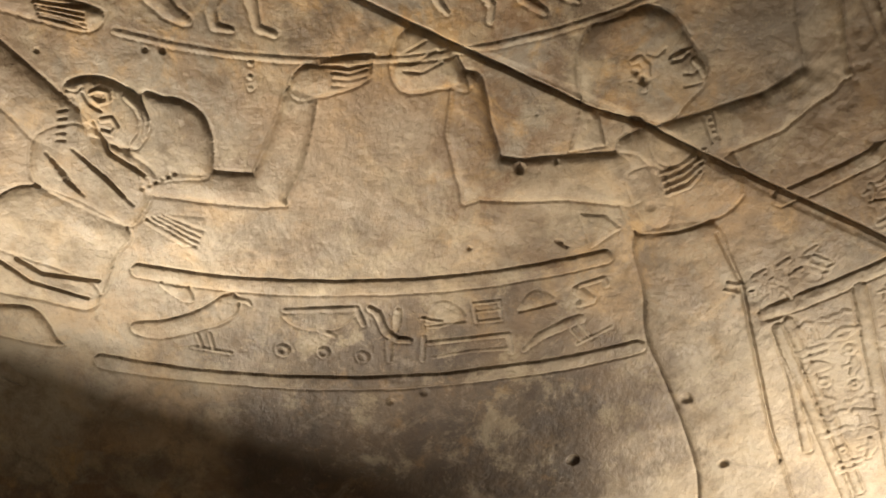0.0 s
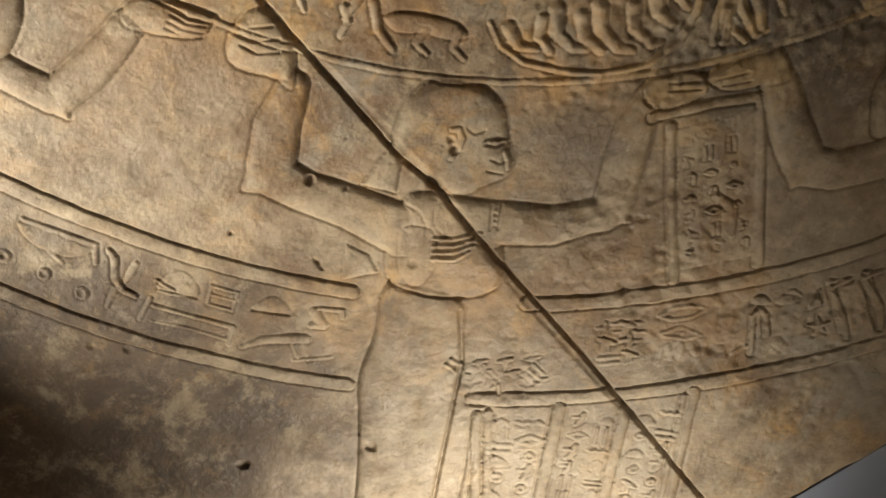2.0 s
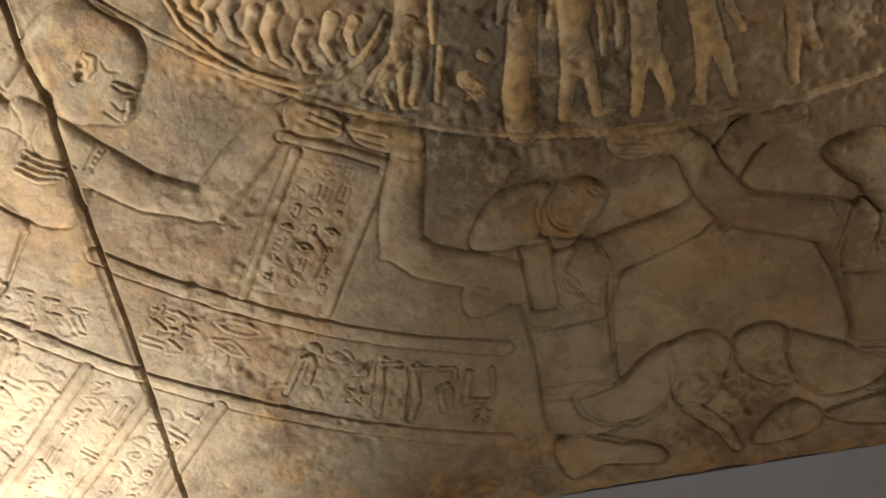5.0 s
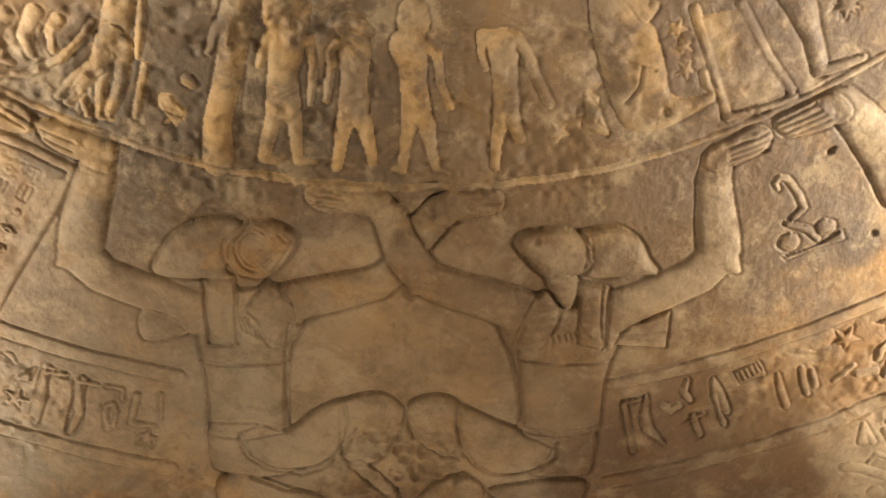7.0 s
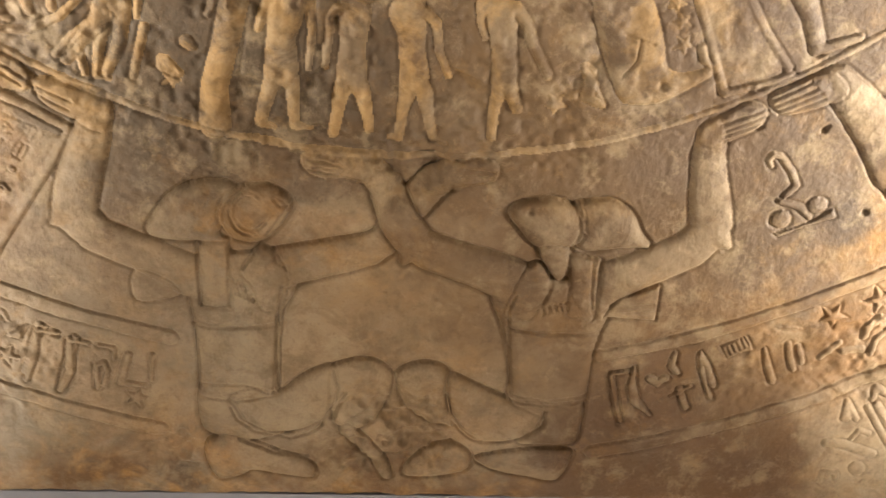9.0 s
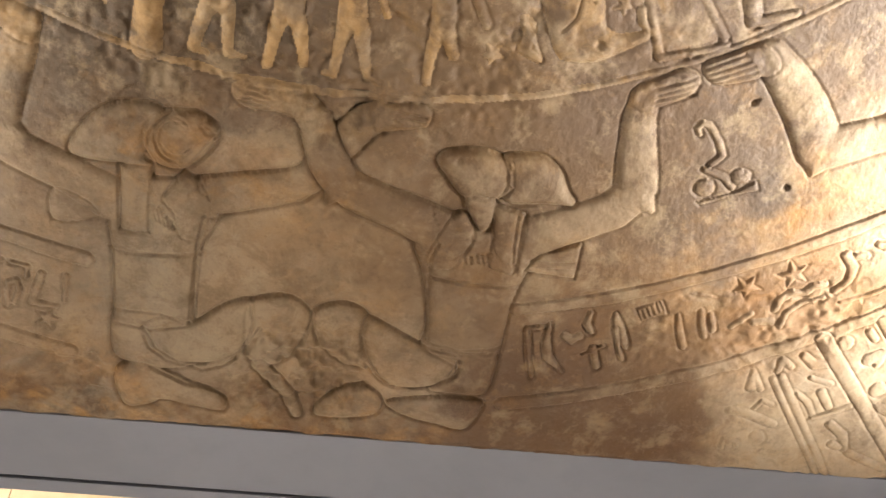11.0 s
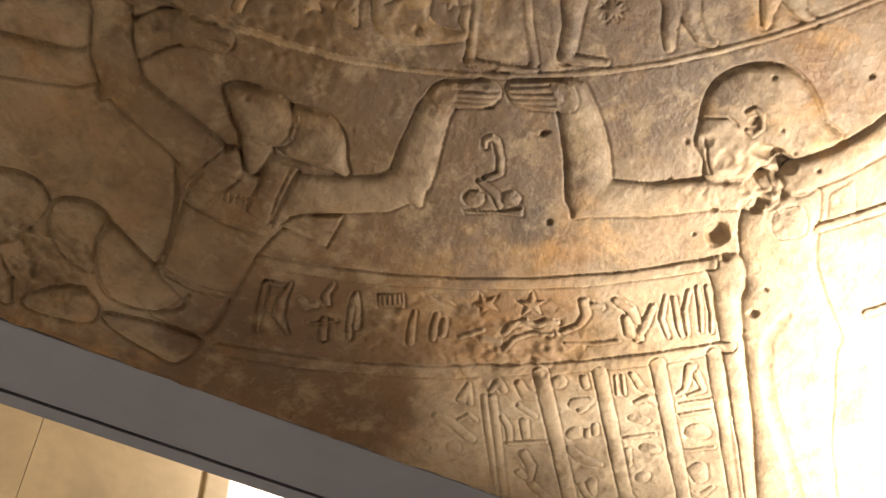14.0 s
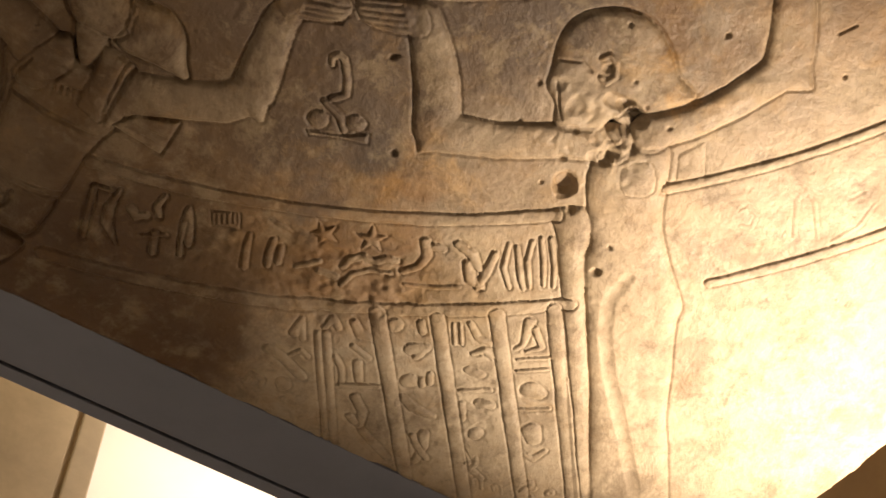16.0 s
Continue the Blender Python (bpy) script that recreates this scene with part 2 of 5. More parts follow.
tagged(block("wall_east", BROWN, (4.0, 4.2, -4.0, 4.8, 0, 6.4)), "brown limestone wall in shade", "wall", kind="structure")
north = tagged(block("wall_north", LIME, (-4.2, 1.03, 4.02, 4.4, 0, 6.4)), "warm limestone wall clad in large slabs", "wall", kind="structure")
tagged(block("wall_recess", WHITE, (1.03, 4.0, 4.6, 4.8, 0, 6.4)), "bright white plaster wall of the recess", "wall", kind="structure")
tagged(block("ceiling", WHITE, (-4.2, 4.2, -4.2, 4.8, 6.4, 6.5)), "plain white upper ceiling of the hall", "ceiling", kind="structure")
tagged(block("trim", LIME, (1.03, 1.14, 4.0, 4.4, 0, 6.4), bevel=0.008), "pale stone edge strip at the wall's end", "trim", kind="structure")
slab_mesh = None
for i in range(7):
    for j in range(2):
        x0, z0 = -4.0 + i * 0.715, 1.6 + j * 2.4
        if slab_mesh is None:
            first = block("wall_slab", LIME, (-0.356, 0.356, -0.012, 0.012, 0, 2.397), parent=north, bevel=0.002)
            slab_mesh = first.data
            first.location = (x0 + 0.3575, 4.012, z0)
        else:
            ob = new("wall_slab", slab_mesh)
            ob.parent = north
            ob.location = (x0 + 0.3575, 4.012, z0)

# ---- grey frame round the carved slab ----
frame_top = H + 0.004
fr = tagged(block("frame", FRAME, (-1.70, 1.44, 1.242, 1.3450, frame_top, H + 0.20), bevel=0.002), "grey painted metal frame with a dark joint", "frame", kind="structure")
block("outer_strip", FRAME, (-1.70, 1.44, 1.3500, 1.3700, frame_top, H + 0.20), parent=fr, bevel=0.002)
block("joint", DARK, (-1.70, 1.44, 1.3450, 1.3500, frame_top + 0.006, H + 0.19), parent=fr, label="dark open joint")

# unseen board, added only to block the west spot along the slab's edge
tagged(block("pelmet", FRAME, (-1.59, -1.53, -1.2, 0.93, H - 0.35, H + 0.20), bevel=0.004), "grey board added out of view to shade the slab's side", "pelmet", kind="structure")

# ---- carved ceiling slab ----
XW, XE, YS, YN = -1.46, 1.288, -0.10, 1.240
STEP = 0.0015
NX, NY = int(round((XE - XW) / STEP)), int(round((YN - YS) / STEP))
GX = (XW + np.arange(NX + 1) * STEP).astype(np.float32)
GY = (YS + np.arange(NY + 1) * STEP).astype(np.float32)
lattice = np.random.RandomState(11)


def cloud(cell):
    """Smooth noise between -1 and 1 over the slab's grid."""
    nx, ny = int(NX * STEP / cell) + 3, int(NY * STEP / cell) + 3
    v = lattice.uniform(-1, 1, (ny, nx)).astype(np.float32)
    fx, fy = np.arange(NX + 1) * STEP / cell, np.arange(NY + 1) * STEP / cell
    ix, iy = fx.astype(int), fy.astype(int)
    sx, sy = fx - ix, fy - iy
    sx, sy = (sx * sx * (3 - 2 * sx)).astype(np.float32), (sy * sy * (3 - 2 * sy)).astype(np.float32)
    rows = v[:, ix] * (1 - sx) + v[:, ix + 1] * sx
    return rows[iy] * (1 - sy)[:, None] + rows[iy + 1] * sy[:, None]


rough_fine = cloud(0.006) * 0.5 + cloud(0.003) * 0.35
wobble = (cloud(0.045) * 0.9 + cloud(0.016) * 0.35 + cloud(0.006) * 0.3) / 1000
rough_mid = cloud(0.02) * 0.6 + cloud(0.011) * 0.5
BASE = cloud(0.30) * 2.2 + cloud(0.11) * 1.3 + cloud(0.045) * 0.55 + rough_mid * 0.35 + rough_fine * 0.16
HT = BASE.copy()                       # millimetres that stand proud of the slab
WHO = np.zeros(HT.shape, np.int16)     # which carving a point belongs to
CARVED = [("ground", "")]
current = 0


def carve(name, label):
    global current
    CARVED.append((name, label))
    current = len(CARVED) - 1


def window(x0, x1, y0, y1, pad):
    i0, i1 = max(0, int((x0 - pad - XW) / STEP)), min(NX + 1, int((x1 + pad - XW) / STEP) + 2)
    j0, j1 = max(0, int((y0 - pad - YS) / STEP)), min(NY + 1, int((y1 + pad - YS) / STEP) + 2)
    if i1 <= i0 or j1 <= j0:
        return None
    return slice(j0, j1), slice(i0, i1)


def w_mid(w):
    """The pair of kneeling figures by the north edge is cut deeper."""
    return current > 0 and abs(GX[w[1]].mean()) < 0.40 and GY[w[0]].mean() > 0.85


def raise_by(w, d, top, bev):
    """Raise the carving whose edge lies at d = 0 (metres, negative inside)."""
    h, base = HT[w], BASE[w]
    if top > 8:
        top = 8 + (top - 8) * (1.3 if w_mid(w) else 0.7)
    out = d > 0
    within = ~out
    if not within.any():
        return
    # a detail on a carving that already stands proud is laid on top of it
    if top <= 6 and np.median((h - base)[within]) > top * 0.6 - 1.0:
        q = np.clip(-d / bev, 0, 1)
        h = np.where(within, h + 0.6 * top * (1 - (1 - q) ** 2), h)
        h -= np.where(out & (d < 0.0022), (1 - d / 0.0022) * 1.4, 0)
        HT[w] = h
        return
    # a chisel line round the new shape, deeper where it lies on another
    wide = min(0.0040, max(0.0031, bev * 0.5))
    cut = 0.6 if top < 3.2 else 1.4 if top <= 4 else 2.3
    if w_mid(w):
        cut *= 2.2
    lying = np.clip((h - base) / 4.0, 0, 1)
    own = np.where((WHO[w] == current) & (current > 0), 0.42, 1.0)
    h -= np.where(out & (d < wide), (1 - d / wide) * (cut + 1.2 * lying) * own, 0)
    q, g = np.clip(-d / bev, 0, 1), np.clip(-d / 0.026, 0, 1)
    lift = base * 0.8 + top * (0.29 * (1 - (1 - q) ** 2.2) + 0.30 * (1 - (1 - g) ** 2)) + rough_mid[w] * 0.5
    np.maximum(h, np.where(out, -99, lift), out=h)
    HT[w] = h
    if current:
        WHO[w] = np.where(out, WHO[w], current)


def limb(top, pts, bev=0.0):
    p = np.array([(x, y, r) for x, y, r in pts], float) / 1000
    if len(p) == 1:
        p = np.vstack([p, p + (1e-5, 0, 0)])
    r = p[:, 2].max()
    w = window(p[:, 0].min() - r, p[:, 0].max() + r, p[:, 1].min() - r, p[:, 1].max() + r, 0.02)
    if w is None:
        return
    X, Y = GX[w[1]][None, :], GY[w[0]][:, None]
    d = np.full((Y.size, X.size), 9.0, np.float32)
    for a, b in zip(p[:-1], p[1:]):
        ux, uy = b[0] - a[0], b[1] - a[1]
        k = np.clip(((X - a[0]) * ux + (Y - a[1]) * uy) / (ux * ux + uy * uy + 1e-12), 0, 1)
        d = np.minimum(d, np.hypot(X - a[0] - k * ux, Y - a[1] - k * uy) - (a[2] + k * (b[2] - a[2])))
    raise_by(w, d + wobble[w] * min(1.0, r / 0.008), top, bev / 1000 if bev else min(0.0085, max(0.0026, r * 0.7)))


def rounded(p, steps):
    """A smooth closed line through the points p."""
    a, c, d = np.roll(p, 1, 0), np.roll(p, -1, 0), np.roll(p, -2, 0)
    rows = []
    for k in np.arange(steps) / steps:
        rows.append(0.5 * (2 * p + (c - a) * k + (2 * a - 5 * p + 4 * c - d) * k * k + (3 * p - a - 3 * c + d) * k ** 3))
    return np.stack(rows, 1).reshape(-1, 2)


def plate(top, pts, bev=0.0, sharp=False):
    p = rounded(np.array(pts, float) / 1000, 1 if sharp else 4)
    w = window(p[:, 0].min(), p[:, 0].max(), p[:, 1].min(), p[:, 1].max(), 0.02)
    if w is None:
        return
    X, Y = GX[w[1]][None, :], GY[w[0]][:, None]
    d = np.full((Y.size, X.size), 9.0, np.float32)
    inside = np.zeros(d.shape, bool)
    for a, b in zip(p, np.roll(p, -1, 0)):
        ux, uy = b[0] - a[0], b[1] - a[1]
        k = np.clip(((X - a[0]) * ux + (Y - a[1]) * uy) / (ux * ux + uy * uy + 1e-12), 0, 1)
        d = np.minimum(d, np.hypot(X - a[0] - k * ux, Y - a[1] - k * uy))
        if uy:
            inside ^= ((a[1] > Y) != (b[1] > Y)) & (X < ux * (Y - a[1]) / uy + a[0])
    raise_by(w, np.where(inside, -d, d) + wobble[w], top, bev / 1150 if bev else 0.005)


def star(top, x, y, r, turn):
    pts = []
    for k in range(10):
        a, q = radians(turn + 36 * k), r if k % 2 == 0 else r * 0.40
        pts.append((x + q * math.cos(a), y + q * math.sin(a)))
    plate(top, pts, 5, True)


def groove(depth, width, pts):
    p = np.array(pts, float) / 1000
    half = max(width * 0.62, 1.8) / 1000
    w = window(p[:, 0].min(), p[:, 0].max(), p[:, 1].min(), p[:, 1].max(), half * 2)
    if w is None:
        return
    X, Y = GX[w[1]][None, :], GY[w[0]][:, None]
    d = np.full((Y.size, X.size), 9.0, np.float32)
    for a, b in zip(p[:-1], p[1:]):
        ux, uy = b[0] - a[0], b[1] - a[1]
        k = np.clip(((X - a[0]) * ux + (Y - a[1]) * uy) / (ux * ux + uy * uy + 1e-12), 0, 1)
        d = np.minimum(d, np.hypot(X - a[0] - k * ux, Y - a[1] - k * uy))
    HT[w] -= 0.75 * depth * np.clip(1 - (d / half) ** 2, 0, 1)


def hole(depth, x, y, r):
    x, y, r = x / 1000, y / 1000, r / 1000
    w = window(x - r, x + r, y - r, y + r, r)
    if w is None:
        return
    d = np.hypot(GX[w[1]][None, :] - x, GY[w[0]][:, None] - y) * (1 + 0.35 * rough_mid[w])
    HT[w] -= 0.58 * depth * np.clip(1 - (d / r) ** 2, 0, 1) ** 0.7


def arc(top, half, line, bev=0.0):
    """A raised bar that follows the round of the chart: line of (degrees, radius in mm), half its width in mm."""
    a, r = [q[0] for q in line], [q[1] / 1000 for q in line]
    fine = np.linspace(a[0], a[-1], 40)
    rr = np.interp(fine, a if a[0] < a[-1] else a[::-1], r if a[0] < a[-1] else r[::-1])
    limb(top, [(1000 * q * math.cos(radians(g)), 1000 * q * math.sin(radians(g)), half) for g, q in zip(fine, rr)], bev)


# rim figures of the round sky chart
carve('striding_figure', 'weathered striding figure carved inside the round rim')
limb(8, [(-264, 575, 13.1), (-270, 596, 14.0), (-279, 620, 13.0), (-287, 643, 13.9), (-299, 656, 8.2), (-321, 671, 5.5), (-337, 686, 3.8)])
limb(8, [(-290, 648, 10.2), (-296, 668, 6.6), (-299, 688, 4.9), (-302, 706, 4.4), (-291, 709, 2.8)])
limb(7, [(-317, 679, 3.8), (-313, 705, 3.3)])
limb(5, [(-251, 590, 4.2), (-254, 617, 4.3), (-260, 647, 2.7)])
carve('robed_figure', 'dark weathered robed figure carved inside the round rim')
limb(9, [(-164, 588, 10.3), (-166, 611, 15.9), (-169, 637, 13.0), (-179, 676, 11.9), (-190, 717, 12.7), (-191, 754, 15.5)])
limb(7, [(-180, 614, 5.3), (-187, 627, 4.3), (-192, 641, 3.2)])
groove(2, 1.7, [(-157, 654), (-164, 699), (-173, 751)])
carve('lion_headed_figure', 'eroded round-headed standing figure carved in relief')
limb(10, [(-118, 598, 21.6), (-119, 606, 21.6)])
limb(9, [(-119, 624, 19.6), (-121, 643, 16.7), (-124, 662, 12.9), (-124, 693, 16.4), (-135, 712, 7.8), (-142, 733, 5.7), (-146, 753, 4.7), (-134, 757, 2.9)])
limb(9, [(-121, 698, 13.6), (-114, 712, 7.8), (-113, 732, 5.7), (-112, 753, 4.7), (-97, 757, 2.9)])
limb(7, [(-137, 629, 5.4), (-142, 643, 4.4), (-145, 653, 3.2)])
limb(6, [(-97, 627, 4.9), (-94, 653, 3.8), (-98, 692, 2.7)])
carve('standing_figure', 'eroded standing figure with legs apart carved in relief')
limb(10, [(-60, 615, 12.2), (-52, 617, 13.2), (-43, 620, 6.5)])
limb(9, [(-55, 637, 16.8), (-55, 653, 14.0), (-55, 666, 12.1), (-56, 698, 14.7), (-66, 716, 7.4), (-70, 738, 5.2), (-74, 763, 4.7)])
limb(9, [(-53, 700, 11.0), (-45, 718, 7.4), (-40, 738, 5.2), (-38, 757, 4.7)])
limb(7, [(-69, 632, 6.0), (-76, 640, 4.4), (-79, 664, 3.9), (-82, 691, 2.7)])
carve('standing_figure', 'tall standing figure with broad wig carved in relief')
limb(10, [(1, 599, 13.2), (1, 609, 15.1)])
limb(9, [(-3, 633, 17.9), (1, 652, 14.1), (2, 669, 12.2), (5, 697, 14.0), (-1, 716, 7.5), (-5, 737, 5.3), (-8, 763, 4.7), (-17, 764, 3.0)])
limb(9, [(8, 701, 10.3), (16, 716, 7.5), (21, 740, 5.3), (27, 765, 4.8), (38, 768, 3.0)])
limb(7, [(12, 630, 5.5), (24, 641, 4.4), (28, 669, 4.0), (39, 696, 2.8)])
carve('headless_figure', 'headless striding figure with damaged shoulders')
limb(9, [(69, 624, 7.1), (86, 629, 13.3), (89, 645, 13.3), (91, 668, 10.5), (93, 696, 12.3), (89, 713, 7.0), (86, 734, 5.3), (86, 761, 4.8)])
limb(9, [(96, 699, 9.3), (102, 713, 6.4), (109, 729, 4.2)])
limb(8, [(90, 625, 9.5), (100, 624, 6.1), (111, 640, 5.0), (120, 661, 4.0), (136, 691, 4.1)])
limb(6, [(67, 622, 4.9), (67, 637, 3.9), (72, 654, 2.8)])
carve('debris', 'rough broken lump beside the robed figure')
limb(6, [(-213, 669, 6.6), (-209, 673, 5.0)])
limb(4, [(-236, 692, 7.8), (-225, 701, 5.6)])
limb(4, [(-173, 626, 2.7), (-174, 632, 2.1)])
carve('small_star_mark', 'small worn star mark near the rim')
star(4, -231, 709, 8.9, 10)
carve('seated_beast', 'seated lion relief with curled base')
plate(9, [(166, 578), (207, 571), (218, 598), (233, 617), (244, 648), (253, 678), (274, 683), (295, 675), (305, 679), (279, 700), (248, 716), (216, 716), (200, 691), (183, 650)], 7)
limb(7, [(285, 656, 5.1), (289, 669, 4.6), (304, 679, 4.6)])
groove(5, 2.9, [(210, 687), (222, 672), (223, 649)])
hole(9, 251, 697, 5.2)
groove(4, 2.3, [(208, 646), (236, 654)])
limb(6, [(208, 579, 9.6), (221, 601, 6.5), (228, 592, 4.9)])
carve('small_serpent', 'small rearing serpent relief')
limb(5, [(171, 679, 2.9), (181, 687, 4.1), (182, 706, 6.5), (194, 720, 2.9)])
carve('star', 'small five-pointed star relief')
star(5, 253, 614, 10.5, 0)
carve('star', 'small five-pointed star relief')
star(5, 261, 631, 10.6, 27)
carve('star', 'small five-pointed star relief')
star(5, 266, 654, 10.8, 9)
carve('star', 'small five-pointed star relief')
star(5, 147, 721, 11.8, 20)
carve('star', 'small five-pointed star relief')
star(5, 413, 588, 14.1, 40)
carve('shrine', 'tall shrine frame carved as raised bars')
limb(6, [(268, 594, 4.9), (291, 647, 4.5), (314, 701, 5.2)])
limb(6, [(311, 588, 4.9), (341, 634, 4.5), (374, 675, 4.6)])
limb(6, [(314, 703, 4.7), (346, 694, 4.1), (378, 682, 4.6)])
plate(2.5, [(271, 602), (312, 593), (370, 675), (317, 697)], 6, sharp=True)
carve('striding_leg', 'bare leg and foot of a striding figure in relief')
limb(8, [(350, 562, 18.3), (369, 589, 14.4), (386, 622, 9.5), (399, 652, 7.9)])
limb(6, [(398, 655, 5.9), (438, 640, 4.4)])
carve('star', 'small five-pointed star relief')
star(5, 412, 588, 15.2, 10)
carve('striding_figure', 'pair of bare legs carved near the round rim')
limb(7, [(454, 541, 16.7), (464, 555, 11.1), (474, 579, 6.8), (487, 596, 5.3)])
limb(7, [(470, 539, 12.0), (489, 561, 7.9), (510, 573, 5.8), (525, 572, 4.7)])
carve('striding_figure', 'pair of bare legs carved near the round rim')
limb(7, [(544, 499, 12.0), (552, 519, 6.9), (559, 530, 5.2)])
limb(7, [(563, 492, 11.2), (580, 502, 6.9), (602, 504, 4.7)])
carve('boat', 'curved boat relief under the seated beast')
limb(5, [(172, 685, 3.4), (181, 698, 4.1), (177, 712, 5.2), (193, 720, 3.5)])
carve('prisoner_oval', 'oval ring enclosing rows of small kneeling captives')
limb(7, [(-495, 529, 2.7), (-502, 555, 3.3), (-495, 582, 3.4), (-473, 613, 3.5), (-442, 642, 3.5), (-402, 664, 3.5), (-363, 664, 3.5), (-331, 649, 3.4), (-308, 627, 3.3), (-298, 613, 3.3)])
limb(6, [(-484, 545, 7.7), (-489, 565, 6.1), (-476, 580, 3.9)])
limb(6, [(-437, 561, 8.2), (-452, 579, 6.7), (-448, 602, 5.1), (-438, 611, 4.0)])
limb(6, [(-403, 585, 8.2), (-415, 602, 6.7), (-413, 631, 5.2), (-404, 641, 4.1)])
limb(6, [(-378, 608, 7.8), (-390, 625, 6.2), (-386, 649, 4.6), (-377, 654, 3.4)])
limb(6, [(-454, 560, 6.6), (-468, 571, 5.6), (-468, 591, 4.5)])
limb(6, [(-422, 581, 6.6), (-433, 600, 5.6), (-429, 621, 4.6)])
limb(6, [(-351, 606, 8.9), (-363, 626, 6.7), (-358, 645, 4.5)])
limb(6, [(-330, 612, 7.2), (-339, 623, 5.6), (-337, 640, 4.0)])
carve('striding_figure', 'slender striding legs carved near the oval ring')
limb(7, [(-282, 626, 12.1), (-294, 652, 8.4), (-313, 672, 5.7), (-329, 692, 4.6)])
limb(7, [(-274, 635, 10.2), (-277, 671, 6.2), (-292, 702, 5.2)])
limb(5, [(-253, 656, 3.9), (-267, 706, 3.5)])
carve('animal', 'low striding animal relief above the rim line')
plate(6, [(-572, 457), (-555, 463), (-533, 487), (-518, 511), (-521, 526), (-535, 518), (-551, 495), (-571, 477)], 5)
limb(5, [(-569, 440, 5.4), (-583, 462, 4.4), (-586, 488, 3.3)])
limb(5, [(-594, 425, 4.4), (-601, 439, 3.3), (-617, 444, 2.8)])
limb(5, [(-549, 494, 5.0), (-564, 498, 3.3), (-563, 513, 2.8)])
limb(5, [(-524, 516, 4.9), (-539, 525, 3.4), (-538, 541, 2.8)])
limb(5, [(-613, 382, 4.9), (-622, 392, 3.8), (-626, 402, 2.7)])
limb(5, [(-569, 424, 6.5), (-583, 430, 4.4), (-601, 434, 3.3)])
carve('striding_figure', 'small pair of legs above the rim line')
limb(6, [(-687, 185, 7.8), (-717, 189, 5.6), (-732, 198, 4.6), (-729, 214, 3.5)])
limb(6, [(-677, 211, 7.8), (-703, 228, 5.1), (-717, 237, 4.1), (-716, 254, 3.5)])
limb(5, [(-720, 125, 14.0), (-736, 152, 8.0), (-738, 170, 4.6)])
carve('small_disc', 'three small raised dots')
limb(4, [(-753, 243, 3.0)])
limb(4, [(-767, 247, 3.0)])
limb(4, [(-778, 252, 2.9)])
carve('hand', 'closed fist of a neighbouring figure with carved fingers')
plate(9, [(-786, -18), (-768, 31), (-764, 69), (-764, 94), (-784, 89), (-794, 60), (-802, -8)], 7)
groove(5, 1.9, [(-778, 28), (-771, 54), (-764, 74)])
groove(5, 1.8, [(-782, 31), (-776, 55), (-771, 77)])
groove(5, 1.7, [(-785, 33), (-780, 58), (-776, 78)])
groove(5, 1.6, [(-789, 35), (-784, 60), (-781, 81)])
groove(5, 1.6, [(-792, 37), (-787, 62), (-785, 83)])

# standing goddess of the cracked corner
carve('standing_goddess', 'standing goddess relief with raised arms, split by a crack')
plate(11, [(-771, 687), (-823, 727), (-874, 758), (-917, 803), (-960, 851), (-1022, 910), (-1138, 995), (-1099, 1104), (-986, 1013), (-928, 953), (-852, 888), (-786, 832), (-743, 787), (-719, 756), (-731, 710)], 7)
plate(11, [(-742, 656), (-709, 638), (-680, 619), (-656, 637), (-641, 663), (-632, 705), (-650, 746), (-679, 767), (-715, 754), (-742, 721), (-763, 689)], 12)
limb(12, [(-657, 671, 22.9), (-630, 704, 25.7), (-585, 744, 22.6), (-535, 770, 19.5), (-521, 770, 20.4), (-519, 791, 4.9), (-520, 768, 20.4), (-486, 740, 21.4), (-449, 710, 19.8), (-421, 694, 14.5)])
plate(11, [(-423, 679), (-403, 682), (-382, 694), (-362, 709), (-370, 724), (-396, 711), (-420, 701)], 5)
limb(12, [(-714, 642, 30.1), (-737, 590, 24.9), (-760, 546, 23.6), (-772, 511, 25.3), (-807, 503, 3.2), (-769, 504, 25.2), (-732, 474, 23.5), (-706, 462, 18.9), (-688, 452, 15.3)])
plate(13, [(-700, 373), (-672, 368), (-653, 378), (-653, 403), (-661, 422), (-687, 453), (-694, 439), (-702, 425), (-715, 406), (-717, 390)], 9)
groove(3, 2.0, [(-693, 374), (-685, 392), (-664, 407)])
groove(3, 2.0, [(-697, 386), (-691, 403), (-673, 417)])
groove(3, 1.9, [(-678, 380), (-659, 394)])
plate(14, [(-647, 560), (-625, 544), (-601, 535), (-575, 539), (-554, 556), (-539, 583), (-540, 607), (-554, 631), (-573, 662), (-587, 667), (-609, 661), (-636, 654), (-647, 628), (-656, 596), (-660, 575)], 12)
limb(2.6, [(-594, 589, 3.0), (-588, 593, 3.6), (-592, 604, 3.6), (-604, 611, 3.0), (-615, 613, 3.0)])
hole(2, -603, 600, 4.2)
groove(1.5, 2.1, [(-573, 619), (-563, 623), (-558, 630)])
limb(1.8, [(-573, 625, 2.4), (-566, 631, 2.4)])
groove(2.4, 2.4, [(-581, 598), (-579, 608), (-568, 612)])
groove(3, 2.7, [(-575, 620), (-565, 625), (-559, 634)])
groove(2.6, 2.4, [(-578, 624), (-572, 633), (-563, 636)])
groove(3, 2.5, [(-596, 649), (-586, 664)])
groove(2.4, 3.0, [(-584, 641), (-581, 650), (-574, 653)])
limb(4, [(-568, 644, 3.0), (-573, 657, 4.3), (-577, 662, 3.7)])
plate(5, [(-653, 565), (-664, 589), (-688, 609), (-710, 578)], 6, sharp=True)
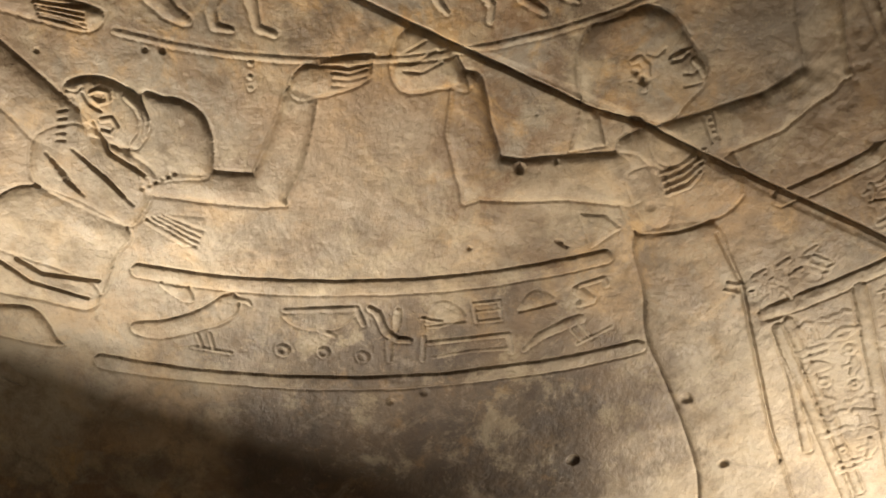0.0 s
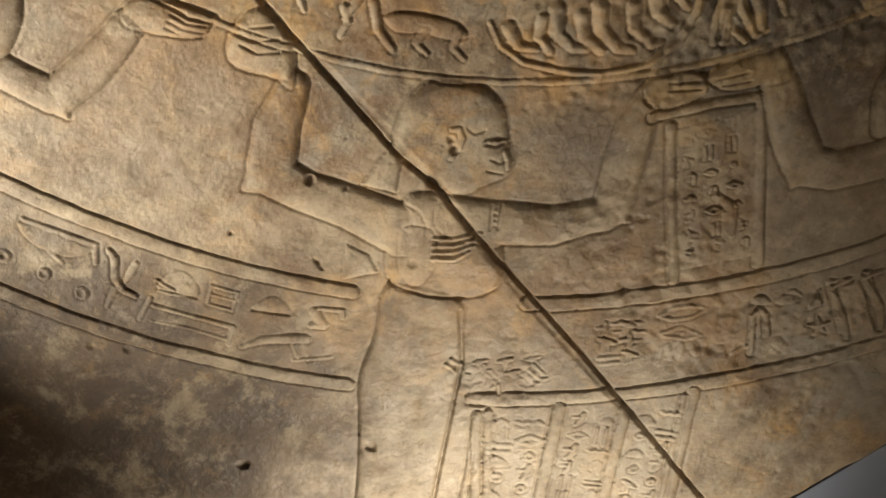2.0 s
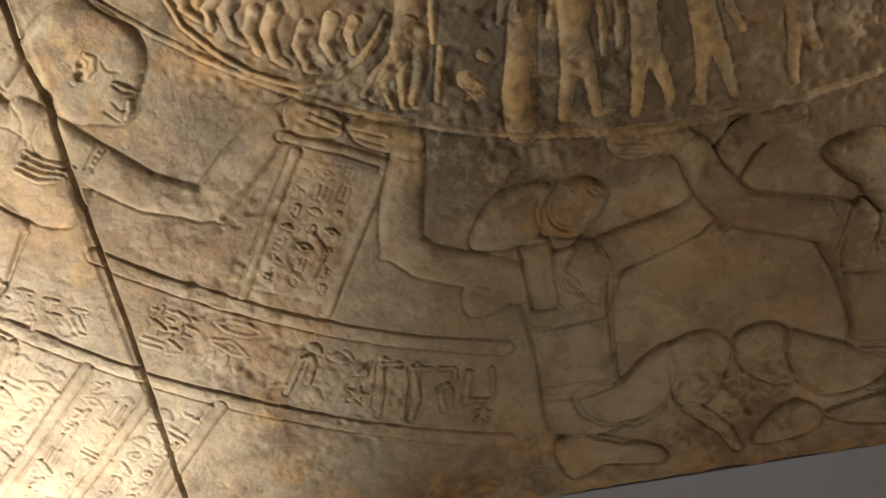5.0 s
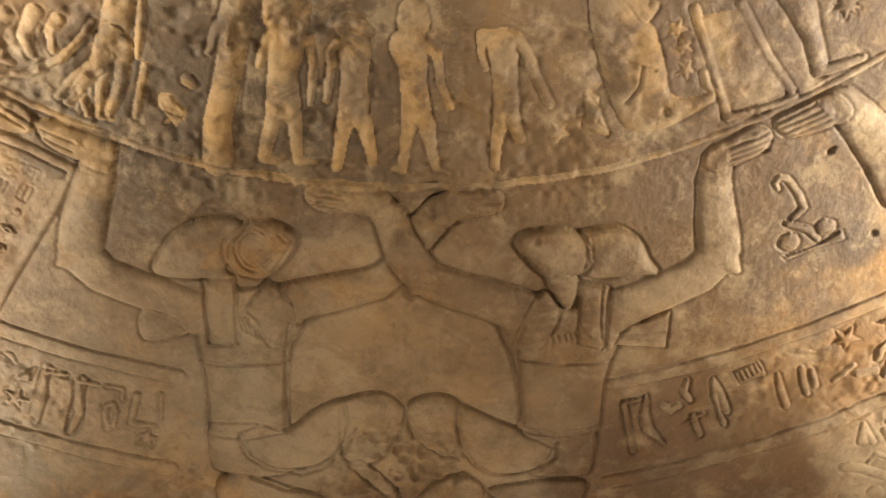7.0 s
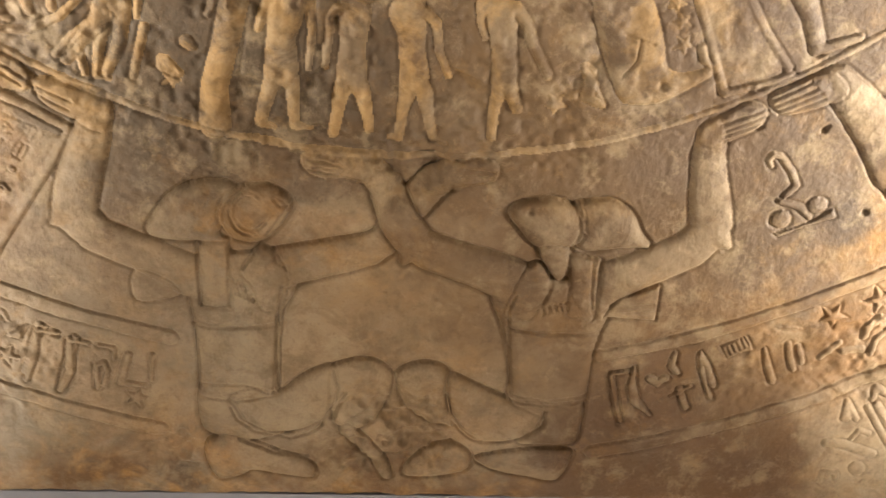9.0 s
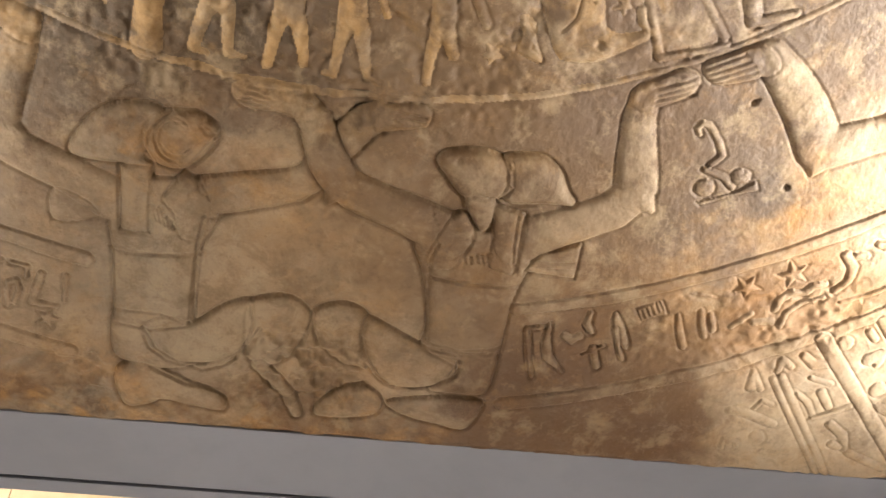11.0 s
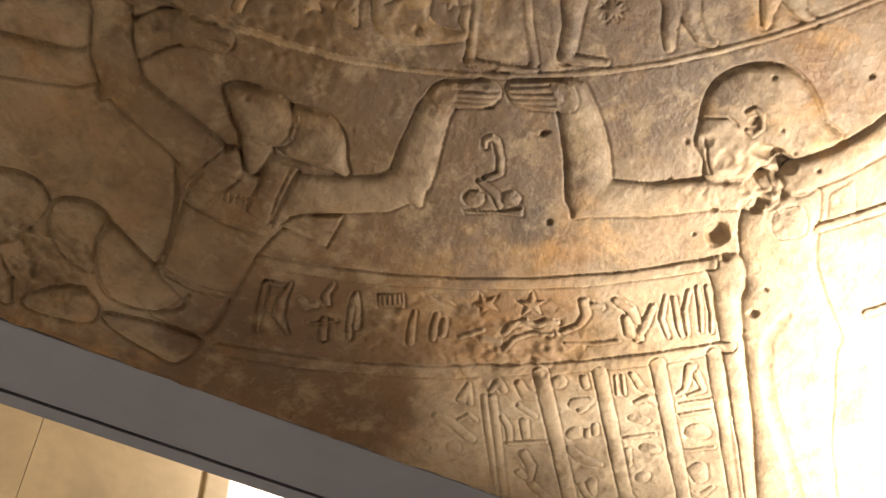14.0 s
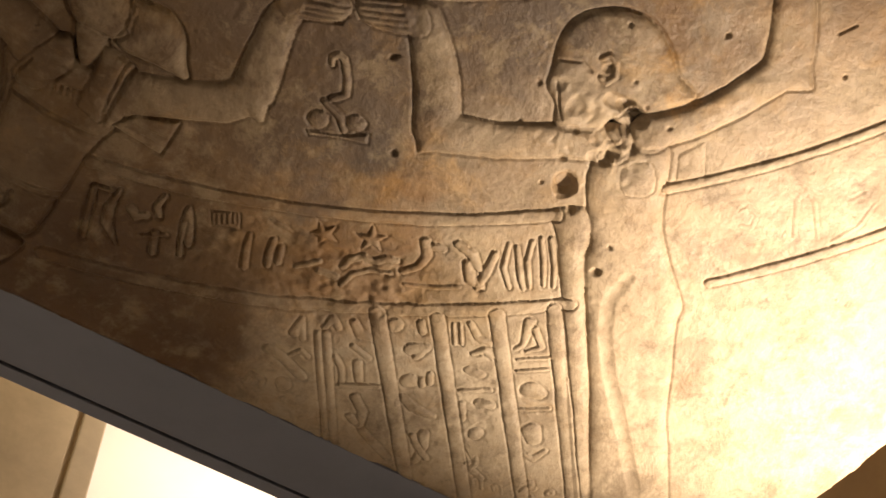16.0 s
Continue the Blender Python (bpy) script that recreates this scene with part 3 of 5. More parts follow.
plate(14, [(-718, 650), (-703, 645), (-686, 666), (-700, 690), (-729, 707), (-747, 704), (-743, 680)], 14)
hole(3.5, -728, 683, 6.7)
limb(3.5, [(-690, 675, 2.6), (-673, 690, 2.6), (-648, 701, 2.6)])
limb(3.5, [(-696, 681, 2.7), (-678, 696, 2.7), (-657, 704, 2.6)])
limb(3.5, [(-702, 687, 2.7), (-684, 702, 2.7), (-665, 707, 2.7)])
limb(3.5, [(-708, 692, 2.7), (-690, 708, 2.7), (-673, 710, 2.7)])
groove(3, 1.9, [(-618, 684), (-637, 704)])
groove(3, 1.9, [(-610, 691), (-630, 709)])
hole(3, -616, 690, 2.6)
hole(3, -621, 694, 2.6)
hole(3, -625, 699, 2.6)
hole(3, -630, 704, 2.6)
groove(3, 2.7, [(-765, 687), (-744, 723), (-715, 754)])
groove(6, 4.1, [(-728, 763), (-773, 823), (-828, 868), (-867, 902), (-932, 958), (-966, 991)])
plate(4, [(-770, 621), (-760, 646), (-767, 669), (-802, 651)], 5, sharp=True)
carve('dress_edge', 'long raised hem edge beside the text columns')
limb(5, [(-813, 894, 3.7), (-861, 942, 4.6), (-937, 1011, 6.5)])

# falcon-headed kneeler seen at the start
carve('kneeling_figure', 'falcon-headed kneeling figure with one raised hand')
limb(11, [(-926, 131, 29.9), (-913, 189, 22.7), (-901, 245, 19.1), (-882, 301, 19.1), (-887, 328, 3.2), (-875, 307, 20.9), (-836, 309, 20.3), (-793, 306, 18.6), (-768, 302, 16.8)])
plate(11, [(-756, 286), (-736, 292), (-718, 312), (-696, 349), (-703, 354), (-722, 357), (-745, 336), (-761, 315), (-769, 297)], 6)
groove(2.8, 1.8, [(-722, 319), (-717, 335), (-705, 351)])
groove(2.8, 1.8, [(-727, 321), (-722, 337), (-710, 352)])
groove(2.8, 1.8, [(-734, 324), (-729, 339), (-717, 355)])
groove(2.8, 1.8, [(-741, 326), (-736, 342), (-723, 357)])
plate(12, [(-829, 153), (-823, 174), (-819, 191), (-822, 211), (-833, 225), (-850, 235), (-885, 245), (-902, 217), (-914, 190), (-895, 159), (-870, 167)], 9)
plate(14, [(-860, 79), (-848, 80), (-835, 95), (-829, 115), (-831, 137), (-836, 153), (-848, 165), (-866, 169), (-885, 165), (-893, 155), (-895, 140), (-894, 126), (-897, 115), (-886, 107), (-869, 99), (-860, 90), (-862, 85)], 9)
limb(3.5, [(-835, 141, 4.5), (-842, 155, 4.5), (-853, 165, 4.5), (-870, 167, 4.5), (-884, 163, 4.5)])
limb(3, [(-847, 105, 2.4), (-840, 112, 2.4), (-839, 122, 2.4), (-847, 125, 2.4), (-854, 116, 2.4), (-851, 108, 2.4)])
hole(3, -846, 115, 3.4)
groove(4, 3.2, [(-850, 98), (-859, 108), (-861, 121)])
limb(3, [(-870, 124, 2.6), (-864, 133, 2.6), (-871, 141, 2.6), (-881, 138, 2.6), (-882, 128, 2.6)])
groove(3, 2.2, [(-881, 111), (-885, 122), (-890, 129)])
groove(3, 2.4, [(-855, 82), (-852, 92), (-845, 95)])
plate(12, [(-900, 118), (-894, 146), (-895, 159), (-925, 182), (-934, 175), (-927, 154), (-920, 136)], 6)
limb(12, [(-907, 98, 31.0), (-883, 52, 28.3), (-857, -9, 27.5)], 14)
plate(10, [(-914, 69), (-887, 100), (-896, 143), (-909, 193), (-957, 193), (-983, 181), (-985, 126), (-974, 80), (-943, 66)], 14)
groove(4, 2.5, [(-930, 81), (-945, 107)])
groove(4, 2.5, [(-935, 87), (-950, 112)])
groove(4, 2.5, [(-941, 94), (-954, 119)])
groove(4, 2.5, [(-946, 99), (-959, 124)])
groove(4, 2.5, [(-952, 106), (-962, 130)])
groove(4, 2.5, [(-914, 105), (-932, 145)])
groove(4, 2.5, [(-920, 118), (-939, 157)])
groove(4, 2.5, [(-925, 131), (-946, 169)])
groove(4, 2.5, [(-930, 144), (-952, 182)])
groove(6, 3.7, [(-876, 117), (-903, 141), (-912, 182)])
hole(4, -928, 185, 3.2)
hole(4, -921, 191, 3.2)
hole(4, -916, 196, 3.1)
hole(4, -909, 201, 3.1)
hole(4, -903, 206, 3.1)
hole(4, -897, 211, 3.1)
groove(3, 1.8, [(-879, 81), (-875, 88)])
groove(3, 1.8, [(-887, 83), (-883, 90)])
groove(3, 1.8, [(-895, 85), (-891, 92)])
groove(3, 1.8, [(-903, 86), (-899, 94)])
groove(3, 1.8, [(-911, 88), (-907, 96)])
groove(7, 3.8, [(-974, 80), (-981, 125), (-984, 181)])
plate(9, [(-1034, 33), (-974, 80), (-983, 181), (-1025, 181), (-1079, 180), (-1092, 142), (-1112, 46)], 14)
limb(10, [(-1086, 160, 20.7), (-1087, 123, 23.3), (-1092, 80, 26.9), (-1099, 38, 29.6)], 16)
groove(6, 4.0, [(-1068, 82), (-1075, 114), (-1059, 173)])
groove(5, 3.3, [(-1078, 65), (-1090, 104), (-1085, 169)])
plate(8, [(-1157, 53), (-1127, 112), (-1155, 149), (-1163, 158), (-1173, 120), (-1178, 58)], 8)
limb(8, [(-1237, 74, 8.7), (-1225, 104, 9.7), (-1231, 125, 6.6)])
carve('fringed_band', 'short band with carved parallel fringe lines')
plate(3, [(-969, 196), (-954, 208), (-935, 258), (-973, 262), (-981, 244)], 4, sharp=True)
groove(3, 1.9, [(-964, 199), (-975, 258)])
groove(3, 1.9, [(-960, 205), (-968, 258)])
groove(3, 1.9, [(-956, 210), (-961, 258)])
groove(3, 1.9, [(-953, 215), (-953, 259)])

# inscribed panel between raised hands
carve('inscribed_panel', 'upright panel framed by raised bars with worn inscription')
limb(7, [(-420, 732, 5.3), (-464, 795, 5.6), (-523, 886, 6.1)])
limb(7, [(-335, 770, 5.4), (-381, 838, 6.0), (-440, 928, 6.2)])
limb(6, [(-429, 711, 5.9), (-377, 737, 5.4), (-329, 766, 5.4)])
plate(2, [(-418, 739), (-341, 774), (-436, 917), (-513, 877)], 6, sharp=True)
limb(3.5, [(-429, 829, 5.1), (-424, 853, 6.4), (-442, 877, 5.2)])
carve('panel_hand', 'hand with carved fingers laid on the panel')
plate(9, [(-418, 680), (-399, 679), (-370, 698), (-366, 712), (-374, 726), (-407, 717), (-423, 701)], 6)
groove(3, 1.7, [(-395, 693), (-371, 710)])
groove(3, 1.7, [(-400, 699), (-374, 718)])

# falcon-headed kneeler facing the goddess with the wig
carve('kneeling_figure', 'falcon-headed kneeling figure holding up the rim')
plate(10, [(-227, 956), (-208, 912), (-183, 901), (-119, 902), (-113, 941), (-126, 972), (-133, 1010), (-135, 1070), (-134, 1102), (-168, 1102), (-219, 1090), (-223, 1042), (-224, 994)])
plate(10, [(-224, 1080), (-207, 1073), (-165, 1075), (-137, 1088), (-118, 1134), (-162, 1155), (-205, 1150), (-224, 1134)], 12)
limb(10, [(-122, 917, 24.0), (-77, 906, 22.2), (-35, 895, 19.4), (-18, 882, 16.7), (9, 839, 17.7), (30, 813, 17.7), (47, 803, 15.0)])
plate(10, [(38, 791), (58, 787), (87, 785), (97, 795), (92, 811), (66, 816), (42, 820)], 7)
groove(2.6, 1.5, [(59, 798), (92, 800)])
groove(2.6, 1.6, [(59, 806), (89, 807)])
limb(12, [(-227, 931, 26.8), (-273, 905, 22.0), (-319, 883, 21.8), (-338, 860, 22.6), (-361, 870, 3.2), (-338, 853, 22.6), (-327, 811, 22.6), (-312, 769, 18.9), (-306, 742, 16.1)])
plate(11, [(-364, 712), (-344, 711), (-318, 719), (-291, 733), (-296, 763), (-320, 756), (-338, 748), (-358, 733)], 6)
groove(2.6, 1.4, [(-359, 718), (-327, 733)])
groove(2.6, 1.4, [(-362, 725), (-331, 742)])
plate(13, [(-264, 881), (-258, 855), (-241, 832), (-217, 819), (-185, 817), (-168, 829), (-181, 856), (-192, 876), (-183, 887), (-215, 888)], 9)
plate(14, [(-190, 849), (-180, 828), (-157, 820), (-131, 823), (-116, 840), (-123, 859), (-139, 879), (-153, 888), (-177, 883), (-188, 870)], 10)
limb(2.5, [(-158, 884, 2.2), (-165, 885, 2.2), (-172, 883, 2.2), (-179, 880, 2.2), (-183, 874, 2.2), (-187, 867, 2.2), (-189, 859, 2.2), (-189, 851, 2.2), (-187, 843, 2.2), (-183, 836, 2.2), (-178, 830, 2.2), (-172, 826, 2.2), (-165, 823, 2.1), (-158, 823, 2.1), (-151, 824, 2.1)])
limb(1.8, [(-155, 875, 1.9), (-160, 877, 1.9), (-166, 877, 1.9), (-171, 874, 1.9), (-176, 870, 1.9), (-179, 865, 1.9), (-180, 858, 1.9), (-181, 851, 1.9), (-179, 845, 1.8), (-176, 839, 1.8), (-171, 834, 1.8), (-166, 831, 1.8), (-160, 829, 1.8), (-155, 830, 1.8), (-149, 833, 1.8)])
groove(2.5, 2.5, [(-173, 857), (-164, 867), (-151, 868), (-142, 860)])
groove(2, 1.9, [(-134, 852), (-119, 851)])
limb(4, [(-129, 828, 3.1), (-120, 833, 3.8), (-116, 842, 3.1), (-119, 849, 2.5)])
plate(12, [(-214, 888), (-182, 887), (-183, 968), (-215, 968)], 6, sharp=True)
plate(13, [(-150, 891), (-131, 904), (-122, 932), (-127, 964), (-149, 968), (-157, 939), (-169, 922)], 7)
hole(5, -172, 934, 4.0)
hole(5, -169, 939, 4.0)
hole(5, -166, 945, 4.1)
hole(5, -162, 951, 4.1)
hole(5, -159, 957, 4.1)
groove(2.5, 1.7, [(-136, 893), (-132, 911)])
groove(2.5, 1.7, [(-132, 894), (-128, 914)])
groove(2.5, 1.7, [(-128, 895), (-124, 916)])
groove(2.5, 1.7, [(-123, 897), (-122, 919)])
groove(2.5, 1.7, [(-120, 898), (-118, 922)])
groove(4, 2.8, [(-222, 989), (-176, 993), (-131, 987)])
groove(6, 3.4, [(-133, 978), (-135, 1034), (-135, 1097)])
plate(4, [(-282, 925), (-251, 934), (-238, 956), (-284, 964)], 5)
plate(11, [(-190, 1094), (-164, 1077), (-135, 1085), (-98, 1055), (-69, 1045), (-70, 1074), (-76, 1110), (-100, 1134), (-137, 1142), (-169, 1130)], 9)
plate(10, [(-73, 1053), (-50, 1037), (-25, 1038), (-5, 1056), (-6, 1085), (-22, 1121), (-51, 1138), (-72, 1124)], 9)
groove(6, 4.2, [(-59, 1081), (-70, 1106), (-75, 1122)])
groove(6, 4.1, [(-190, 1094), (-175, 1122), (-150, 1140), (-118, 1142)])
plate(10, [(-220, 1160), (-201, 1148), (-174, 1153), (-142, 1168), (-96, 1189), (-95, 1212), (-134, 1207), (-167, 1201), (-180, 1209), (-207, 1215), (-221, 1187)], 8)
groove(5, 2.9, [(-181, 1153), (-141, 1172), (-103, 1179)])
limb(8, [(-55, 1140, 9.9), (-25, 1174, 8.8), (-8, 1207, 6.7)])

# kneeler with the ram mask
carve('kneeling_figure', 'kneeling figure with animal head and arms crossing its neighbour')
plate(11, [(99, 949), (116, 928), (157, 923), (217, 931), (231, 960), (222, 1000), (219, 1039), (216, 1100), (177, 1104), (130, 1096), (129, 1055), (120, 1008), (110, 977)], 14)
limb(13, [(133, 934, 27.0), (82, 913, 24.2), (31, 896, 22.3), (16, 887, 20.5), (2, 909, 4.0), (12, 883, 20.4), (-6, 856, 20.4), (-20, 819, 17.6), (-35, 799, 14.8)])
plate(13, [(-106, 790), (-95, 779), (-64, 778), (-29, 786), (-20, 812), (-41, 816), (-64, 811), (-87, 811), (-101, 802)], 7)
groove(3, 1.8, [(-103, 787), (-87, 786), (-70, 789)])
groove(3, 1.8, [(-102, 793), (-81, 793), (-64, 796)])
groove(3, 1.8, [(-98, 802), (-64, 804)])
hole(3, -77, 787, 4.2)
limb(12, [(214, 933, 28.2), (268, 906, 23.6), (308, 885, 22.5), (326, 861, 22.4), (350, 879, 3.3), (327, 854, 22.4), (320, 820, 21.5), (311, 774, 17.8), (311, 749, 15.1)])
plate(11, [(297, 756), (299, 737), (323, 723), (343, 711), (362, 719), (357, 740), (333, 754), (316, 763)], 6)
groove(2.6, 1.5, [(319, 735), (358, 718)])
groove(2.6, 1.5, [(321, 742), (359, 725)])
groove(2.6, 1.5, [(322, 748), (360, 732)])
groove(2.6, 1.5, [(322, 754), (362, 738)])
plate(13, [(177, 833), (192, 826), (216, 824), (238, 838), (253, 863), (265, 882), (228, 885), (191, 886), (180, 864)], 9)
plate(15, [(109, 845), (117, 832), (149, 826), (180, 834), (190, 858), (184, 880), (161, 891), (139, 882), (122, 863)], 9)
hole(5, 131, 840, 3.8)
limb(3, [(186, 837, 2.5), (191, 864, 2.5), (181, 884, 2.6)])
plate(13, [(145, 884), (178, 884), (178, 916), (170, 925), (160, 916)], 6)
plate(13, [(180, 891), (215, 899), (216, 974), (185, 967)], 6, sharp=True)
groove(6, 3.3, [(213, 901), (215, 971)])
plate(13, [(129, 919), (146, 902), (163, 928), (150, 962), (140, 975), (115, 971)], 6)
hole(4, 164, 957, 3.4)
hole(4, 170, 955, 3.4)
hole(4, 175, 953, 3.4)
hole(4, 179, 953, 3.4)
hole(4, 184, 951, 3.4)
hole(3, 112, 902, 2.6)
hole(3, 114, 907, 2.6)
hole(3, 116, 913, 2.6)
hole(3, 119, 919, 2.6)
hole(3, 121, 924, 2.7)
hole(3, 123, 930, 2.7)
groove(3, 2.1, [(120, 988), (161, 994), (223, 992)])
groove(4, 3.0, [(130, 1088), (170, 1096), (219, 1094)])
groove(3, 2.2, [(132, 1079), (169, 1086), (218, 1078)])
plate(11, [(-2, 1060), (9, 1045), (35, 1039), (60, 1053), (59, 1090), (69, 1132), (35, 1124), (9, 1101)], 10)
plate(12, [(61, 1056), (94, 1071), (131, 1089), (173, 1102), (172, 1128), (146, 1147), (100, 1152), (71, 1131), (59, 1094)], 10)
plate(11, [(131, 1089), (171, 1090), (215, 1090), (219, 1124), (210, 1153), (167, 1154), (146, 1150), (176, 1116)], 9)
groove(5, 3.7, [(173, 1103), (173, 1126), (146, 1147)])
plate(9, [(96, 1177), (149, 1164), (206, 1160), (212, 1178), (195, 1209), (165, 1206), (126, 1197)], 8)
plate(8, [(11, 1205), (28, 1174), (66, 1157), (90, 1173), (85, 1197), (46, 1208)], 9)
carve('fringed_band', 'short band with carved parallel lines beside the kneeler')
plate(6, [(227, 971), (241, 947), (259, 939), (283, 930), (284, 975)], 4, sharp=True)
groove(3, 2.1, [(236, 958), (280, 954)])
groove(3, 2.1, [(233, 966), (281, 964)])
carve('serpent_sign', 'rearing cobra on a basket carved in relief')
limb(5, [(378, 782, 3.0), (374, 775, 3.0), (378, 769, 3.5), (386, 770, 3.5), (401, 788, 3.9), (409, 803, 4.0), (400, 815, 4.4)])
plate(5, [(397, 862), (432, 847), (455, 828), (461, 840), (429, 852), (402, 866)], 4, sharp=True)
limb(5, [(401, 844, 11.2), (402, 845, 10.3)])
limb(5, [(435, 826, 10.1), (439, 826, 9.2)])
limb(6, [(395, 822, 4.2), (419, 829, 4.4), (431, 841, 3.7)])

# standing goddess of the bright corner
carve('standing_goddess', 'pale standing goddess relief with a battered face')
plate(10, [(678, 724), (694, 689), (732, 658), (765, 698), (795, 738), (840, 774), (894, 811), (907, 837), (955, 897), (1003, 960), (1062, 1021), (1178, 1163), (1088, 1214), (971, 1074), (891, 978), (810, 888), (757, 831), (742, 801), (716, 775)], 14)
plate(10, [(680, 798), (694, 779), (712, 772), (742, 801), (755, 830), (808, 889), (895, 988), (1011, 1124), (1084, 1216), (1072, 1222), (990, 1137), (890, 1026), (784, 903), (715, 826)], 12)
groove(2.5, 15.1, [(810, 815), (813, 853), (840, 892), (891, 943), (958, 998), (1058, 1085)])
limb(12, [(706, 656, 21.2), (732, 622, 19.3), (754, 574, 21.2), (768, 523, 24.0), (808, 517, 3.2), (765, 508, 25.8), (744, 479, 23.2), (714, 447, 20.2), (693, 427, 18.4)])
limb(12, [(679, 691, 23.1), (628, 721, 21.1), (574, 757, 22.0), (521, 780, 24.7), (512, 813, 3.4), (510, 781, 25.6), (483, 742, 23.8), (448, 705, 20.9), (425, 687, 17.9)])
plate(11, [(361, 705), (383, 690), (416, 676), (437, 692), (427, 709), (395, 722), (375, 724)], 6)
groove(2.6, 1.5, [(365, 707), (400, 687)])
groove(2.6, 1.5, [(368, 713), (406, 693)])
groove(2.6, 1.5, [(371, 719), (411, 698)])
groove(2.6, 1.5, [(375, 724), (416, 704)])
plate(13, [(568, 657), (555, 631), (552, 603), (566, 579), (592, 561), (621, 557), (654, 569), (685, 588), (716, 597), (687, 639), (667, 656), (657, 683), (615, 705), (599, 687), (578, 676)], 11)
limb(4, [(601, 616, 3.1), (605, 608, 3.1), (616, 611, 3.1), (626, 624, 3.2), (623, 636, 3.2), (615, 634, 3.2)])
hole(6, 614, 621, 4.3)
groove(3, 2.5, [(567, 642), (587, 630), (602, 634)])
groove(3, 2.5, [(581, 664), (600, 685), (612, 696)])
groove(12, 16.6, [(641, 647), (657, 645), (675, 647), (685, 651)])
hole(5, 672, 677, 19.8)
hole(8, 682, 698, 13.4)
hole(8, 670, 711, 9.4)
hole(4, 640, 682, 19.5)
hole(4, 617, 672, 14.1)
limb(6, [(670, 679, 6.6), (682, 684, 4.6)])
limb(5, [(681, 707, 6.7), (690, 705, 4.7)])
plate(14, [(709, 706), (729, 684), (754, 710), (729, 728)], 8)
plate(3, [(749, 658), (761, 630), (796, 668), (775, 692)], 4, sharp=True)
hole(5, 601, 571, 3.0)
hole(5, 647, 616, 3.2)
hole(5, 678, 633, 3.2)
hole(5, 715, 638, 3.3)
hole(5, 579, 724, 3.3)
hole(10, 773, 830, 6.8)
hole(4, 765, 794, 3.7)


# drilled holes and chips in the ground
groove(4.5, 2.8, [(-150, 823), (-158, 822), (-165, 824), (-171, 829), (-177, 836), (-179, 844), (-180, 853), (-177, 862), (-173, 869), (-167, 874), (-159, 876), (-153, 874)])
groove(3.2, 2.5, [(-155, 830), (-162, 831), (-167, 834), (-172, 840), (-174, 848), (-175, 855), (-172, 862), (-167, 867), (-161, 870), (-155, 870), (-148, 866), (-144, 861)])
groove(4, 2.8, [(-134, 833), (-127, 842), (-117, 841)])
groove(5, 3.8, [(-119, 844), (-127, 855), (-135, 867), (-142, 877)])
groove(4.2, 2.4, [(-98, 790), (-67, 794)])
groove(4.2, 2.4, [(-100, 796), (-69, 800)])
groove(4.2, 2.4, [(-98, 802), (-67, 807)])
groove(4.2, 2.4, [(61, 795), (91, 799)])
groove(4.2, 2.4, [(64, 802), (91, 805)])
groove(3.6, 2.8, [(-227, 993), (-182, 995), (-130, 991)])
groove(3.6, 2.8, [(122, 990), (174, 992), (222, 990)])
groove(3.6, 2.9, [(-225, 1091), (-181, 1096), (-137, 1086)])
groove(3.6, 3.0, [(133, 1090), (176, 1094), (216, 1087)])
groove(4.6, 3.2, [(-71, 1052), (-67, 1073), (-70, 1097), (-86, 1131)])
groove(4.6, 3.2, [(58, 1057), (56, 1084), (63, 1109), (80, 1135)])
groove(4.6, 3.2, [(-189, 1106), (-182, 1122), (-163, 1139), (-123, 1153), (-99, 1145), (-84, 1131)])
groove(4.6, 3.4, [(80, 1135), (99, 1149), (123, 1154), (150, 1143), (163, 1127), (173, 1104)])
groove(4.6, 3.2, [(-72, 1122), (-66, 1102), (-55, 1087)])
groove(4.6, 2.9, [(-217, 887), (-216, 924), (-215, 966)])
groove(4.6, 2.9, [(-182, 888), (-184, 924), (-184, 965)])
groove(4.6, 2.9, [(-149, 887), (-159, 903), (-169, 919)])
groove(4.6, 3.0, [(206, 901), (207, 936), (213, 973)])
groove(4.6, 3.1, [(-215, 966), (-199, 968), (-184, 966)])
groove(4.6, 3.1, [(-127, 941), (-132, 968), (-137, 1046), (-139, 1085)])
groove(4.6, 3.1, [(125, 944), (119, 966), (125, 1026), (131, 1079)])
groove(3.6, 2.7, [(-180, 932), (-177, 949)])
groove(3.6, 2.7, [(155, 957), (158, 966)])
groove(3.6, 2.7, [(-176, 936), (-172, 951)])
groove(3.6, 2.7, [(162, 955), (164, 964)])
groove(3.6, 2.7, [(-172, 939), (-167, 954)])
groove(3.6, 2.7, [(168, 954), (171, 962)])
groove(3.6, 2.7, [(-167, 943), (-163, 956)])
groove(3.6, 2.7, [(174, 953), (177, 961)])
groove(3.6, 2.7, [(-162, 946), (-158, 958)])
groove(3.6, 2.7, [(180, 951), (182, 960)])
hole(9, -1068, 764, 7.8)
hole(8, -746, 538, 6.5)
hole(9, -995, 928, 6.8)
hole(9, -1062, 987, 7.1)
hole(7, -930, 841, 6.7)
hole(8, 490, 833, 4.7)
hole(8, 667, 755, 12.4)
hole(8, 673, 766, 11.8)
hole(7, 694, 524, 3.5)
hole(6, 829, 487, 3.2)
hole(6, 696, 781, 4.2)
hole(5, 646, 772, 2.8)
hole(6, 425, 739, 4.4)
hole(7, -776, 158, 3.6)
hole(7, -783, 142, 3.4)
hole(5, -856, 531, 3.3)
hole(5, -724, 570, 3.1)
hole(5, -1079, 531, 5.6)
hole(5, -1051, 561, 5.6)
hole(4, -808, 618, 4.1)
hole(5, 568, 677, 3.2)
hole(6, 1193, 1024, 7.6)
